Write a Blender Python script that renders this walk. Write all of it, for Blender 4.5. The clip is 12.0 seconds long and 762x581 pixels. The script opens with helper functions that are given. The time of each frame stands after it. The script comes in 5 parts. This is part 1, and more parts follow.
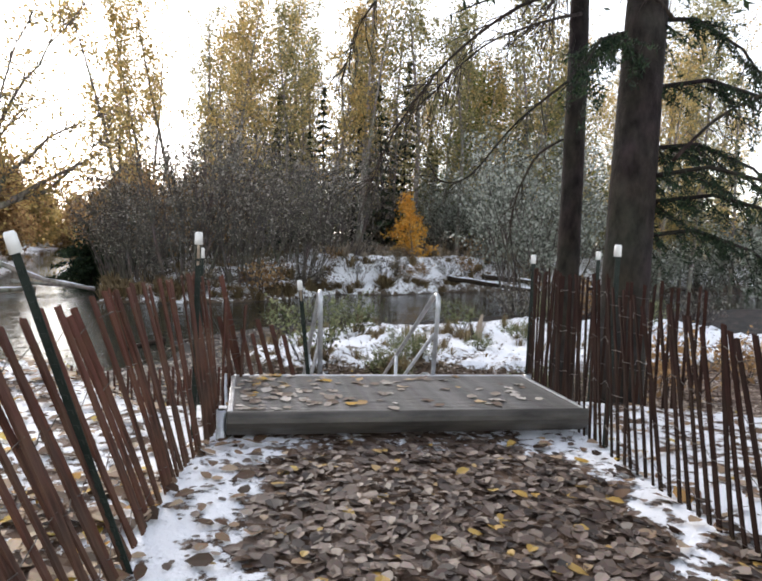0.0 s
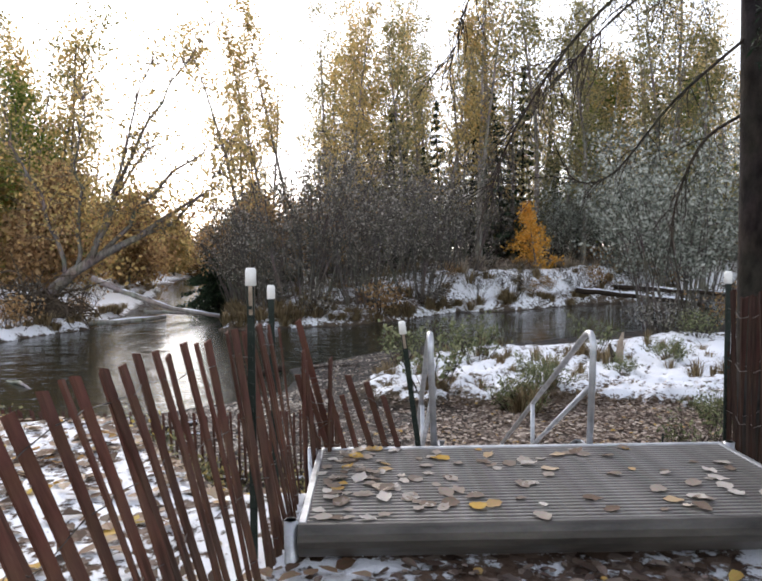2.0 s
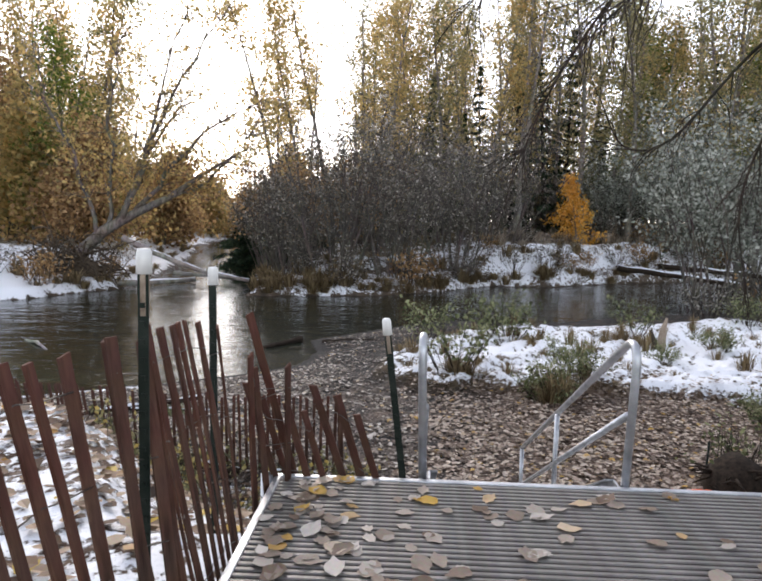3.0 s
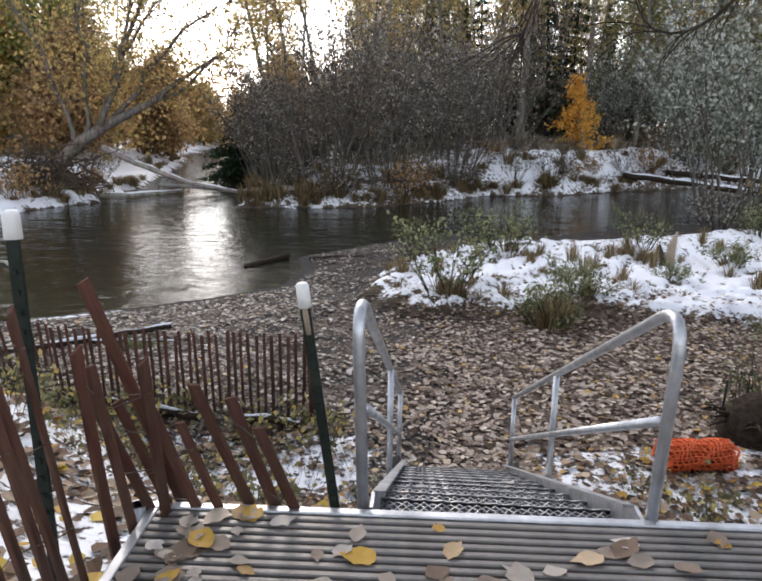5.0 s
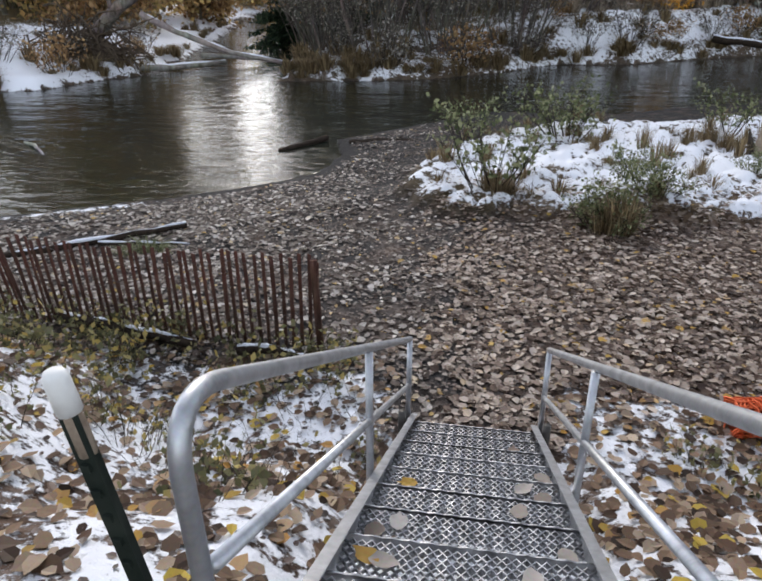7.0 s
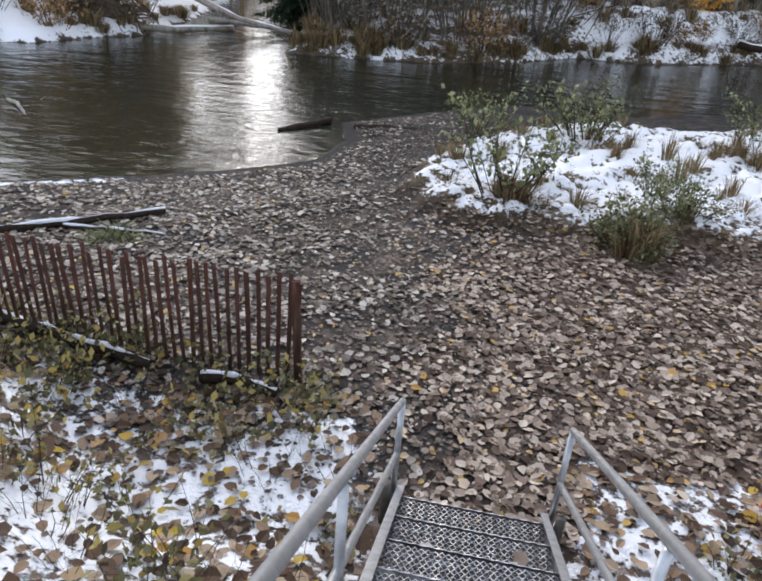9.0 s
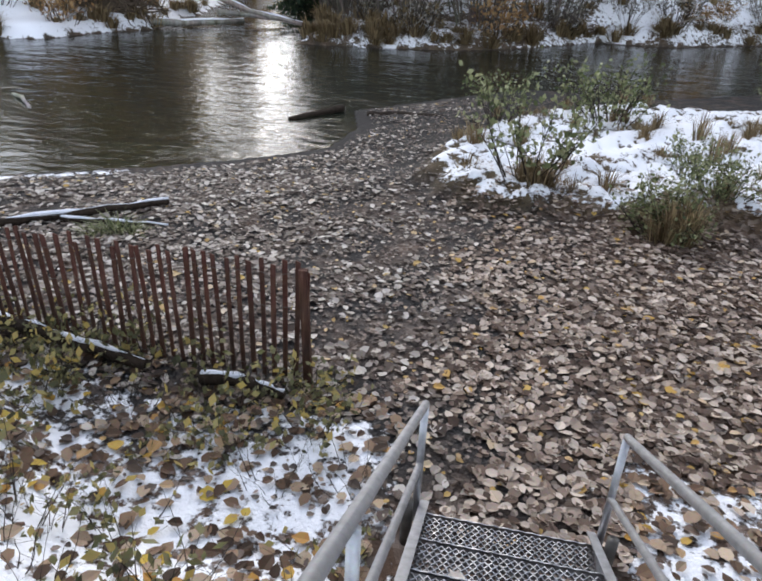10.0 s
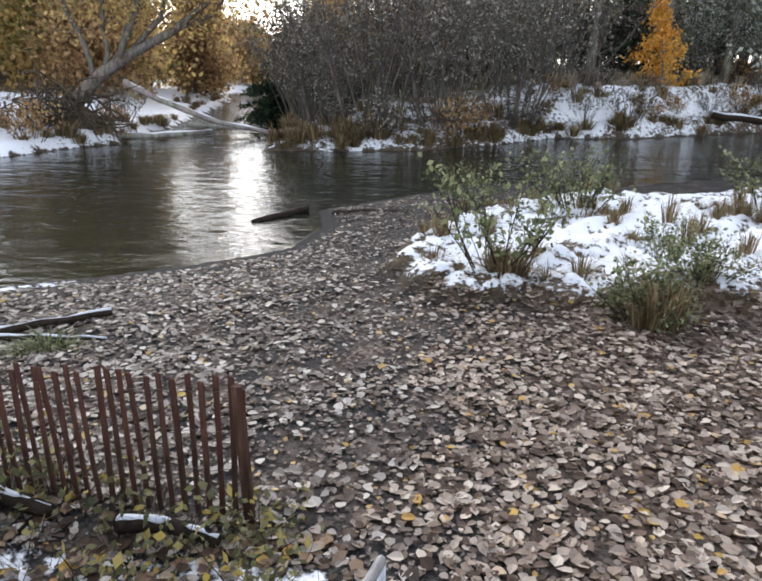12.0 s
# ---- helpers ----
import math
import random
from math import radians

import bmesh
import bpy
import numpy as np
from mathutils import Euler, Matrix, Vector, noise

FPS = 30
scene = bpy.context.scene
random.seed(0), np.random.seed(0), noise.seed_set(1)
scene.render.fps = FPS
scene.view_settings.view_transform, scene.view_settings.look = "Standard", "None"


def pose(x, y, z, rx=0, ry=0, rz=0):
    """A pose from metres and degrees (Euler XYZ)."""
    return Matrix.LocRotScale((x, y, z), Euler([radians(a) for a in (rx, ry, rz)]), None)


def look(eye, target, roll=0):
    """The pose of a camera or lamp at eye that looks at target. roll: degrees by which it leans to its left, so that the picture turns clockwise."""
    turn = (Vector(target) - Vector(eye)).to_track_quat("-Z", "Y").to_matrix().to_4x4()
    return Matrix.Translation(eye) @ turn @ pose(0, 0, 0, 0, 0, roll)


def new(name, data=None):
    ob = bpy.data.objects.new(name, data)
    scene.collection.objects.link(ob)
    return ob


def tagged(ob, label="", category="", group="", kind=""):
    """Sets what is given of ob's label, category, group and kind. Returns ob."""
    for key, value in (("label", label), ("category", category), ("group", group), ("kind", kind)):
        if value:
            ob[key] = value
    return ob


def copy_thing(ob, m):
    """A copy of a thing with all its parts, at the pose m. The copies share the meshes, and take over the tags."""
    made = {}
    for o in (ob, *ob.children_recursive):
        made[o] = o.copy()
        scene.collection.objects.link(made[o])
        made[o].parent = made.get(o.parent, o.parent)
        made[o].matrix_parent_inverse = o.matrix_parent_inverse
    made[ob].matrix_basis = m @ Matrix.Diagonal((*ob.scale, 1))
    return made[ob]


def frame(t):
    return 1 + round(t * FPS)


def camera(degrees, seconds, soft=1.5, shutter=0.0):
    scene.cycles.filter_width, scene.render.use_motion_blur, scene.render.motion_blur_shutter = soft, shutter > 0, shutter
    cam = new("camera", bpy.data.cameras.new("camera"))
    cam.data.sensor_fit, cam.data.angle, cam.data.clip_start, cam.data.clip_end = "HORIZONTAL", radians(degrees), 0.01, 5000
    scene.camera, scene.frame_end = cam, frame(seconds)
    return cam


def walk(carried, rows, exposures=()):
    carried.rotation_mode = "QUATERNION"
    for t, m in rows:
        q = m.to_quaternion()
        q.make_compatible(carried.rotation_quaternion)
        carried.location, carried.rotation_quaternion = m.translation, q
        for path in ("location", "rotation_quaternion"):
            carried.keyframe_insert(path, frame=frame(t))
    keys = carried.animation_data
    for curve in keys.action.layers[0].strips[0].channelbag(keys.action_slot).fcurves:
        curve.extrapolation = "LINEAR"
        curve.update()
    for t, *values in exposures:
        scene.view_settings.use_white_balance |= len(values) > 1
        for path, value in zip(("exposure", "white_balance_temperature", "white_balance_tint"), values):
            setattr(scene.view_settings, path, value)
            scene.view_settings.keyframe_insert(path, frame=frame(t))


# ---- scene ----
cam = camera(60.4, 12.0, soft=2.0)
PATH = [
    (0, (-1.105, 0.128, 1.26), (-0.711, 2.083, 1.11), 2.4),
    (0.5, (-1.021, 0.622, 1.296), (-0.746, 2.6, 1.192), 1.1),
    (1, (-0.939, 1.177, 1.301), (-0.849, 3.172, 1.197), -0.5),
    (1.5, (-0.873, 1.686, 1.301), (-0.856, 3.682, 1.168), 0.3),
    (2, (-0.899, 1.418, 1.32), (-0.87, 3.415, 1.211), -0.6),
    (2.5, (-0.818, 1.918, 1.334), (-0.805, 3.911, 1.173), 0.9),
    (3, (-0.629, 2.3, 1.363), (-0.712, 4.288, 1.156), 1.4),
    (3.5, (-0.56, 2.701, 1.365), (-0.658, 4.671, 1.039), 0.9),
    (3.7, (-0.556, 2.851, 1.373), (-0.633, 4.815, 1.001), 0.9),
    (5.3, (-0.367, 3.482, 1.383), (-0.446, 5.421, 0.901), 0.9),
    (5.5, (-0.34, 3.603, 1.372), (-0.428, 5.545, 0.901), 0.6),
    (6, (-0.27, 3.907, 1.394), (-0.351, 5.832, 0.855), 0.4),
    (6.5, (-0.192, 4.196, 1.359), (-0.327, 6.068, 0.668), 0.1),
    (7, (-0.12, 4.466, 1.459), (-0.362, 6.262, 0.614), 0.0),
    (7.2, (-0.118, 4.508, 1.427), (-0.374, 6.291, 0.557), 0.4),
    (8.8, (-0.233, 5.321, 1.475), (-0.415, 7.097, 0.571), 4.7),
    (9, (-0.246, 5.376, 1.449), (-0.466, 7.147, 0.548), 4.7),
    (9.5, (-0.226, 5.606, 1.312), (-0.56, 7.359, 0.409), 2.4),
    (10, (-0.3, 5.795, 1.188), (-0.568, 7.551, 0.271), 3.1),
    (10.5, (-0.324, 5.872, 1.153), (-0.597, 7.627, 0.234), 3.4),
    (11, (-0.313, 6.009, 1.112), (-0.621, 7.784, 0.242), 3.5),
    (11.5, (-0.216, 6.222, 1.024), (-0.573, 8.033, 0.252), 1.1),
    (12, (-0.214, 6.398, 0.982), (-0.449, 8.278, 0.341), 0.7),
]
walk(cam, [(t, look(eye, target, roll)) for t, eye, target, roll in PATH], [(0, 1.51, 6850, 12), (2.5, 1.41, 6700, 14), (3.7, 1.41, 6750, 14), (5.5, 1.33, 6700, 13), (6.2, 1.29, 6700, 13), (7.2, 1.23, 6500, 12), (9, 1.47, 6450, 12), (11, 1.51, 6450, 12), (12, 1.69, 6500, 11)])

# ---- light ----
world = bpy.data.worlds.new("sky")
scene.world = world
world.use_nodes = True
wn = world.node_tree.nodes
wl = world.node_tree.links
sky = wn.new("ShaderNodeTexSky")
sky.sky_type = 'NISHITA'
sky.sun_disc = False
sky.sun_elevation = radians(30)
sky.sun_rotation = radians(-19)
sky.air_density = 1.0
sky.dust_density = 0.7
wn["Background"].inputs[1].default_value = 0.15
haze = wn.new("ShaderNodeHueSaturation")
haze.inputs["Saturation"].default_value = 0.42
wl.new(sky.outputs[0], haze.inputs["Color"])
wl.new(haze.outputs[0], wn["Background"].inputs[0])
sun = new("sun", bpy.data.lights.new("sun", "SUN"))
sun.data.energy = 0.5
sun.data.angle = radians(14)
sun.data.color = (1.0, 0.93, 0.84)
sun.matrix_world = look((0, 0, 30), (math.sin(radians(19)) * 30, -math.cos(radians(19)) * 30, 30 - 30 * math.tan(radians(30))))

# ---- materials ----


def mat(name, build, rough=0.8, metal=0.0):
    m = bpy.data.materials.new(name)
    m.use_nodes = True
    nt = m.node_tree
    b = nt.nodes["Principled BSDF"]
    b.inputs["Roughness"].default_value = rough
    b.inputs["Metallic"].default_value = metal
    b.inputs["Specular IOR Level"].default_value = 0.5 if rough < 0.55 or metal > 0.1 else 0.15
    build(nt, b)
    return m


def node(nt, kind, **inputs):
    n = nt.nodes.new(kind)
    for k, v in inputs.items():
        n.inputs[k.replace("_", " ")].default_value = v
    return n


def noise_tex(nt, scale, detail=4.0, coords="Object", rough=0.6, stretch=None):
    tc = nt.nodes.new("ShaderNodeTexCoord")
    n = node(nt, "ShaderNodeTexNoise", Scale=scale, Detail=detail, Roughness=rough)
    if stretch:
        mp = nt.nodes.new("ShaderNodeMapping")
        mp.inputs["Scale"].default_value = stretch
        nt.links.new(tc.outputs[coords], mp.inputs[0])
        nt.links.new(mp.outputs[0], n.inputs["Vector"])
    else:
        nt.links.new(tc.outputs[coords], n.inputs["Vector"])
    return n


def ramp(nt, fac, stops):
    r = nt.nodes.new("ShaderNodeValToRGB")
    while len(r.color_ramp.elements) < len(stops):
        r.color_ramp.elements.new(0.5)
    for e, (p, c) in zip(r.color_ramp.elements, stops):
        e.position = p
        e.color = (*c, 1) if len(c) == 3 else c
    nt.links.new(fac, r.inputs[0])
    return r


def mixc(nt, fac, a, b, blend="MIX"):
    m = nt.nodes.new("ShaderNodeMix")
    m.data_type = 'RGBA'
    m.blend_type = blend
    for sock, v in ((m.inputs[0], fac), (m.inputs[6], a), (m.inputs[7], b)):
        if isinstance(v, (int, float)):
            sock.default_value = v
        elif isinstance(v, tuple):
            sock.default_value = (*v, 1)
        else:
            nt.links.new(v, sock)
    return m.outputs[2]


def bump(nt, b, height, strength=0.4, distance=0.01):
    n = node(nt, "ShaderNodeBump", Strength=strength, Distance=distance)
    nt.links.new(height, n.inputs["Height"])
    nt.links.new(n.outputs[0], b.inputs["Normal"])


def math_node(nt, op, a, b, clamp=False):
    n = nt.nodes.new("ShaderNodeMath")
    n.operation = op
    n.use_clamp = clamp
    for sock, v in ((n.inputs[0], a), (n.inputs[1], b)):
        if isinstance(v, (int, float)):
            sock.default_value = v
        else:
            nt.links.new(v, sock)
    return n.outputs[0]


def leaf_mat(name, stops, translucent=0.35, rough=0.6, per_object=False):
    def build(nt, b):
        if per_object:
            rnd = nt.nodes.new("ShaderNodeObjectInfo").outputs["Random"]
        else:
            rnd = nt.nodes.new("ShaderNodeNewGeometry").outputs["Random Per Island"]
        r = ramp(nt, rnd, stops)
        nz = noise_tex(nt, 60.0, 3.0)
        c = mixc(nt, 0.35, r.outputs[0], nz.outputs["Color"], "SOFT_LIGHT")
        nt.links.new(c, b.inputs["Base Color"])
        if translucent:
            t = nt.nodes.new("ShaderNodeBsdfTranslucent")
            nt.links.new(c, t.inputs[0])
            mx = node(nt, "ShaderNodeMixShader", Fac=translucent)
            nt.links.new(b.outputs[0], mx.inputs[1])
            nt.links.new(t.outputs[0], mx.inputs[2])
            nt.links.new(mx.outputs[0], nt.nodes["Material Output"].inputs[0])
    return mat(name, build, rough)


def bark_mat(name, dark, light, scale=6.0, stretch=(1, 1, 0.25), dist=0.02):
    def build(nt, b):
        n1 = noise_tex(nt, scale, 6.0, stretch=stretch)
        n2 = noise_tex(nt, scale * 0.15, 3.0)
        r = ramp(nt, n1.outputs[0], [(0.3, dark), (0.7, light)])
        c = mixc(nt, 0.4, r.outputs[0], n2.outputs["Color"], "SOFT_LIGHT")
        nt.links.new(c, b.inputs["Base Color"])
        bump(nt, b, n1.outputs[0], 0.7, dist)
    return mat(name, build, 0.9)


def ground_build(nt, b):
    att = nt.nodes.new("ShaderNodeVertexColor")
    att.layer_name = "cover"
    sep = nt.nodes.new("ShaderNodeSeparateColor")
    nt.links.new(att.outputs[0], sep.inputs[0])
    fine = noise_tex(nt, 14.0, 8.0, rough=0.65)
    mid = noise_tex(nt, 2.2, 6.0)
    speck = noise_tex(nt, 45.0, 3.0)
    vor = node(nt, "ShaderNodeTexVoronoi", Scale=16.0)
    tc = nt.nodes.new("ShaderNodeTexCoord")
    nt.links.new(tc.outputs["Object"], vor.inputs["Vector"])
    soil = ramp(nt, speck.outputs[0], [(0.3, (0.022, 0.017, 0.014)), (0.55, (0.06, 0.045, 0.036)), (0.75, (0.11, 0.085, 0.07))])
    gravel = ramp(nt, speck.outputs[0], [(0.3, (0.014, 0.013, 0.013)), (0.55, (0.038, 0.036, 0.035)), (0.78, (0.12, 0.112, 0.105))])
    litter = ramp(nt, vor.outputs["Color"], [(0.1, (0.05, 0.03, 0.02)), (0.45, (0.13, 0.085, 0.06)), (0.7, (0.22, 0.17, 0.14)), (0.95, (0.3, 0.24, 0.2))])
    grass = ramp(nt, fine.outputs[0], [(0.3, (0.05, 0.04, 0.018)), (0.55, (0.16, 0.12, 0.06)), (0.8, (0.27, 0.21, 0.12))])
    c = mixc(nt, sep.outputs[2], soil.outputs[0], gravel.outputs[0])
    lf = math_node(nt, "MULTIPLY", math_node(nt, "SUBTRACT", math_node(nt, "ADD", sep.outputs[1], mid.outputs[0]), 0.75, False), 3.0, True)
    c = mixc(nt, lf, c, litter.outputs[0])
    gfac = math_node(nt, "MULTIPLY", att.outputs["Alpha"], 1.0, True)
    c = mixc(nt, gfac, c, grass.outputs[0])
    patch = noise_tex(nt, 5.5, 8.0, rough=0.7)
    s = math_node(nt, "ADD", math_node(nt, "MULTIPLY", patch.outputs[0], 1.5), math_node(nt, "MULTIPLY", fine.outputs[0], 0.9))
    s = math_node(nt, "SUBTRACT", math_node(nt, "ADD", sep.outputs[0], s), 1.7)
    s = math_node(nt, "MULTIPLY", s, 13.0, True)
    c = mixc(nt, s, c, (0.88, 0.9, 0.94))
    nt.links.new(c, b.inputs["Base Color"])
    hgt = math_node(nt, "ADD", math_node(nt, "MULTIPLY", s, 1.2), math_node(nt, "ADD", speck.outputs[0], fine.outputs[0]))
    bump(nt, b, hgt, 0.8, 0.02)
    rr = ramp(nt, s, [(0.0, (0.85, 0.85, 0.85)), (1.0, (0.55, 0.55, 0.55))])
    nt.links.new(rr.outputs[0], b.inputs["Roughness"])


def water_build(nt, b):
    n1 = noise_tex(nt, 0.8, 2.0, stretch=(1, 1.8, 1))
    n2 = noise_tex(nt, 6.5, 2.0, stretch=(1, 1.8, 1))
    h = math_node(nt, "ADD", n1.outputs[0], math_node(nt, "MULTIPLY", n2.outputs[0], 0.15))
    n3 = noise_tex(nt, 2.3, 2.0, stretch=(1, 2.0, 1))
    h = math_node(nt, "ADD", h, math_node(nt, "MULTIPLY", n3.outputs[0], 0.34))
    bump(nt, b, h, 0.5, 0.085)
    nt.links.new(ramp(nt, n1.outputs[0], [(0.3, (0.010, 0.012, 0.009)), (0.7, (0.022, 0.026, 0.018))]).outputs[0], b.inputs["Base Color"])
    b.inputs["IOR"].default_value = 1.33
    b.inputs["Specular IOR Level"].default_value = 0.42


def metal_build(dark, light, scale=9.0, stretch=(1, 1, 1)):
    def build(nt, b):
        n1 = noise_tex(nt, scale, 6.0, stretch=stretch)
        n2 = noise_tex(nt, scale * 12, 3.0)
        r = ramp(nt, n1.outputs[0], [(0.3, dark), (0.7, light)])
        nt.links.new(mixc(nt, 0.25, r.outputs[0], n2.outputs["Color"], "SOFT_LIGHT"), b.inputs["Base Color"])
        rr = ramp(nt, n1.outputs[0], [(0.3, (0.55, 0.55, 0.55)), (0.7, (0.36, 0.36, 0.36))])
        nt.links.new(rr.outputs[0], b.inputs["Roughness"])
        bump(nt, b, n2.outputs[0], 0.1, 0.002)
    return build


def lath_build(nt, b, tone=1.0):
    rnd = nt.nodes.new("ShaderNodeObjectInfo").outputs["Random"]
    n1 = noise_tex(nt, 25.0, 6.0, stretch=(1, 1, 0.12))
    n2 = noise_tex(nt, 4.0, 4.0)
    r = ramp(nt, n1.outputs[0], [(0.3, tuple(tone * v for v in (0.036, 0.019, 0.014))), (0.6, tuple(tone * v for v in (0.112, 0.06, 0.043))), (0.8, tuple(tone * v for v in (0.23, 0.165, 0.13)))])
    t = ramp(nt, rnd, [(0.0, (0.3, 0.29, 0.29)), (0.6, (0.5, 0.46, 0.45)), (1.0, (0.55, 0.38, 0.35))])
    c = mixc(nt, 0.5, r.outputs[0], t.outputs[0], "OVERLAY")
    c = mixc(nt, 0.4, c, n2.outputs["Color"], "SOFT_LIGHT")
    nt.links.new(c, b.inputs["Base Color"])
    bump(nt, b, n1.outputs[0], 0.5, 0.003)


def plain(c1, c2, scale=12.0, dist=0.003):
    def build(nt, b):
        n1 = noise_tex(nt, scale, 5.0)
        nt.links.new(ramp(nt, n1.outputs[0], [(0.3, c1), (0.7, c2)]).outputs[0], b.inputs["Base Color"])
        bump(nt, b, n1.outputs[0], 0.3, dist)
    return build


M_GROUND = mat("ground", ground_build, 0.85)
M_WATER = mat("water", water_build, 0.035)
M_ALU = mat("aluminium", metal_build((0.34, 0.35, 0.37), (0.62, 0.64, 0.67)), 0.4, 0.9)
M_DECK = mat("deck", metal_build((0.10, 0.092, 0.082), (0.24, 0.222, 0.205), 5.0), 0.7, 0.15)
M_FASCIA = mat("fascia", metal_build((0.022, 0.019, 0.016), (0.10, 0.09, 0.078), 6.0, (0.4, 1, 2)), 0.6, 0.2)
M_LATH = mat("lath", lath_build, 0.85)
# same lath at a third of the colour: backlit shade painted in
M_LATHBACKLIT = mat("backlit_lath", lambda nt, b: lath_build(nt, b, 0.32), 0.9)
M_WIRE = mat("wire", plain((0.06, 0.055, 0.05), (0.16, 0.14, 0.13)), 0.5, 0.8)
M_POST = mat("post_paint", plain((0.008, 0.014, 0.011), (0.025, 0.032, 0.026)), 0.55)
M_CAP = mat("cap", plain((0.62, 0.62, 0.6), (0.82, 0.82, 0.8)), 0.5)
M_WOODPOST = mat("bare_wood", plain((0.2, 0.15, 0.11), (0.4, 0.33, 0.26), 30.0), 0.85)
M_SPRUCE = bark_mat("spruce_bark", (0.010, 0.008, 0.007), (0.042, 0.035, 0.031), 9.0, (1, 1, 0.5), 0.04)
M_ASPEN = bark_mat("aspen_bark", (0.10, 0.085, 0.07), (0.32, 0.29, 0.25), 5.0, (1, 1, 0.6))
M_GREY = bark_mat("grey_bark", (0.05, 0.043, 0.037), (0.24, 0.21, 0.185), 8.0)
M_ALDER = bark_mat("alder_bark", (0.03, 0.026, 0.023), (0.20, 0.178, 0.155), 5.0)
M_DEAD = bark_mat("dead_wood", (0.14, 0.12, 0.10), (0.42, 0.39, 0.36), 6.0)
M_TWIG = bark_mat("twig_bark", (0.02, 0.016, 0.013), (0.07, 0.055, 0.045), 14.0)
M_NEEDLE = leaf_mat("needles", [(0.0, (0.010, 0.020, 0.012)), (0.6, (0.025, 0.045, 0.024)), (1.0, (0.05, 0.075, 0.035))], 0.1)
M_YELLOW = leaf_mat("yellow_leaf", [(0.0, (0.24, 0.20, 0.09)), (0.4, (0.46, 0.36, 0.155)), (0.75, (0.62, 0.47, 0.20)), (1.0, (0.64, 0.40, 0.15))], 0.65)
M_OLIVE = leaf_mat("olive_leaf", [(0.0, (0.11, 0.115, 0.055)), (0.5, (0.27, 0.25, 0.125)), (1.0, (0.44, 0.37, 0.18))], 0.6)
M_ORANGE = leaf_mat("orange_leaf", [(0.0, (0.66, 0.33, 0.05)), (0.5, (0.84, 0.48, 0.10)), (1.0, (0.92, 0.62, 0.2))], 0.5)
M_RUST = leaf_mat("rust_leaf", [(0.0, (0.17, 0.10, 0.055)), (0.5, (0.38, 0.235, 0.115)), (1.0, (0.56, 0.38, 0.19))], 0.55)
M_GREEN = leaf_mat("green_leaf", [(0.0, (0.070, 0.105, 0.021)), (0.5, (0.140, 0.196, 0.042)), (1.0, (0.280, 0.280, 0.070))], 0.55)
M_BRUSH = leaf_mat("brush_leaf", [(0.0, (0.06, 0.053, 0.045)), (0.5, (0.19, 0.172, 0.148)), (0.8, (0.33, 0.305, 0.265)), (1.0, (0.50, 0.47, 0.42))], 0.4)
M_SAGE = leaf_mat("grey_green_leaf", [(0.0, (0.07, 0.08, 0.062)), (0.5, (0.27, 0.29, 0.245)), (1.0, (0.58, 0.60, 0.54))], 0.4)
M_SHRUB = leaf_mat("shrub_leaf", [(0.0, (0.055, 0.07, 0.03)), (0.5, (0.16, 0.18, 0.085)), (1.0, (0.33, 0.34, 0.19))], 0.3)
M_PATHLEAF = leaf_mat("path_leaf", [(0.0, (0.022, 0.014, 0.010)), (0.4, (0.070, 0.044, 0.032)), (0.75, (0.145, 0.102, 0.078)), (0.96, (0.26, 0.205, 0.168)), (0.98, (0.380, 0.230, 0.050)), (1.0, (0.380, 0.25, 0.06))], 0.05, 0.5)
M_WEED = leaf_mat("weed_leaf", [(0.0, (0.06, 0.065, 0.035)), (0.5, (0.20, 0.19, 0.095)), (0.85, (0.38, 0.34, 0.16)), (1.0, (0.5, 0.36, 0.09))], 0.3)
M_PALEGRASS = leaf_mat("pale_grass", [(0.0, (0.16, 0.125, 0.095)), (0.5, (0.36, 0.30, 0.235)), (1.0, (0.56, 0.48, 0.39))], 0.3)
M_STRAW = leaf_mat("dry_grass", [(0.0, (0.08, 0.055, 0.03)), (0.5, (0.2, 0.145, 0.08)), (1.0, (0.36, 0.28, 0.16))], 0.25)
M_LITTER = leaf_mat("leaf_litter", [(0.0, (0.035, 0.024, 0.019)), (0.3, (0.10, 0.074, 0.060)), (0.55, (0.24, 0.205, 0.172)), (0.8, (0.40, 0.36, 0.315)), (0.97, (0.62, 0.57, 0.51)), (0.992, (0.43, 0.27, 0.07)), (1.0, (0.468, 0.33, 0.10))], 0.1, 0.55)
M_LITTERW = leaf_mat("tan_litter", [(0.0, (0.04, 0.025, 0.018)), (0.3, (0.12, 0.080, 0.058)), (0.55, (0.30, 0.23, 0.18)), (0.8, (0.46, 0.38, 0.31)), (0.96, (0.62, 0.53, 0.44)), (0.99, (0.46, 0.27, 0.07)), (1.0, (0.50, 0.33, 0.08))], 0.1, 0.55)
M_LITTERY = leaf_mat("yellow_litter", [(0.0, (0.035, 0.022, 0.015)), (0.35, (0.12, 0.072, 0.045)), (0.6, (0.27, 0.18, 0.115)), (0.86, (0.44, 0.345, 0.25)), (0.91, (0.42, 0.22, 0.05)), (0.96, (0.47, 0.34, 0.07)), (1.0, (0.52, 0.36, 0.06))], 0.12, 0.55)
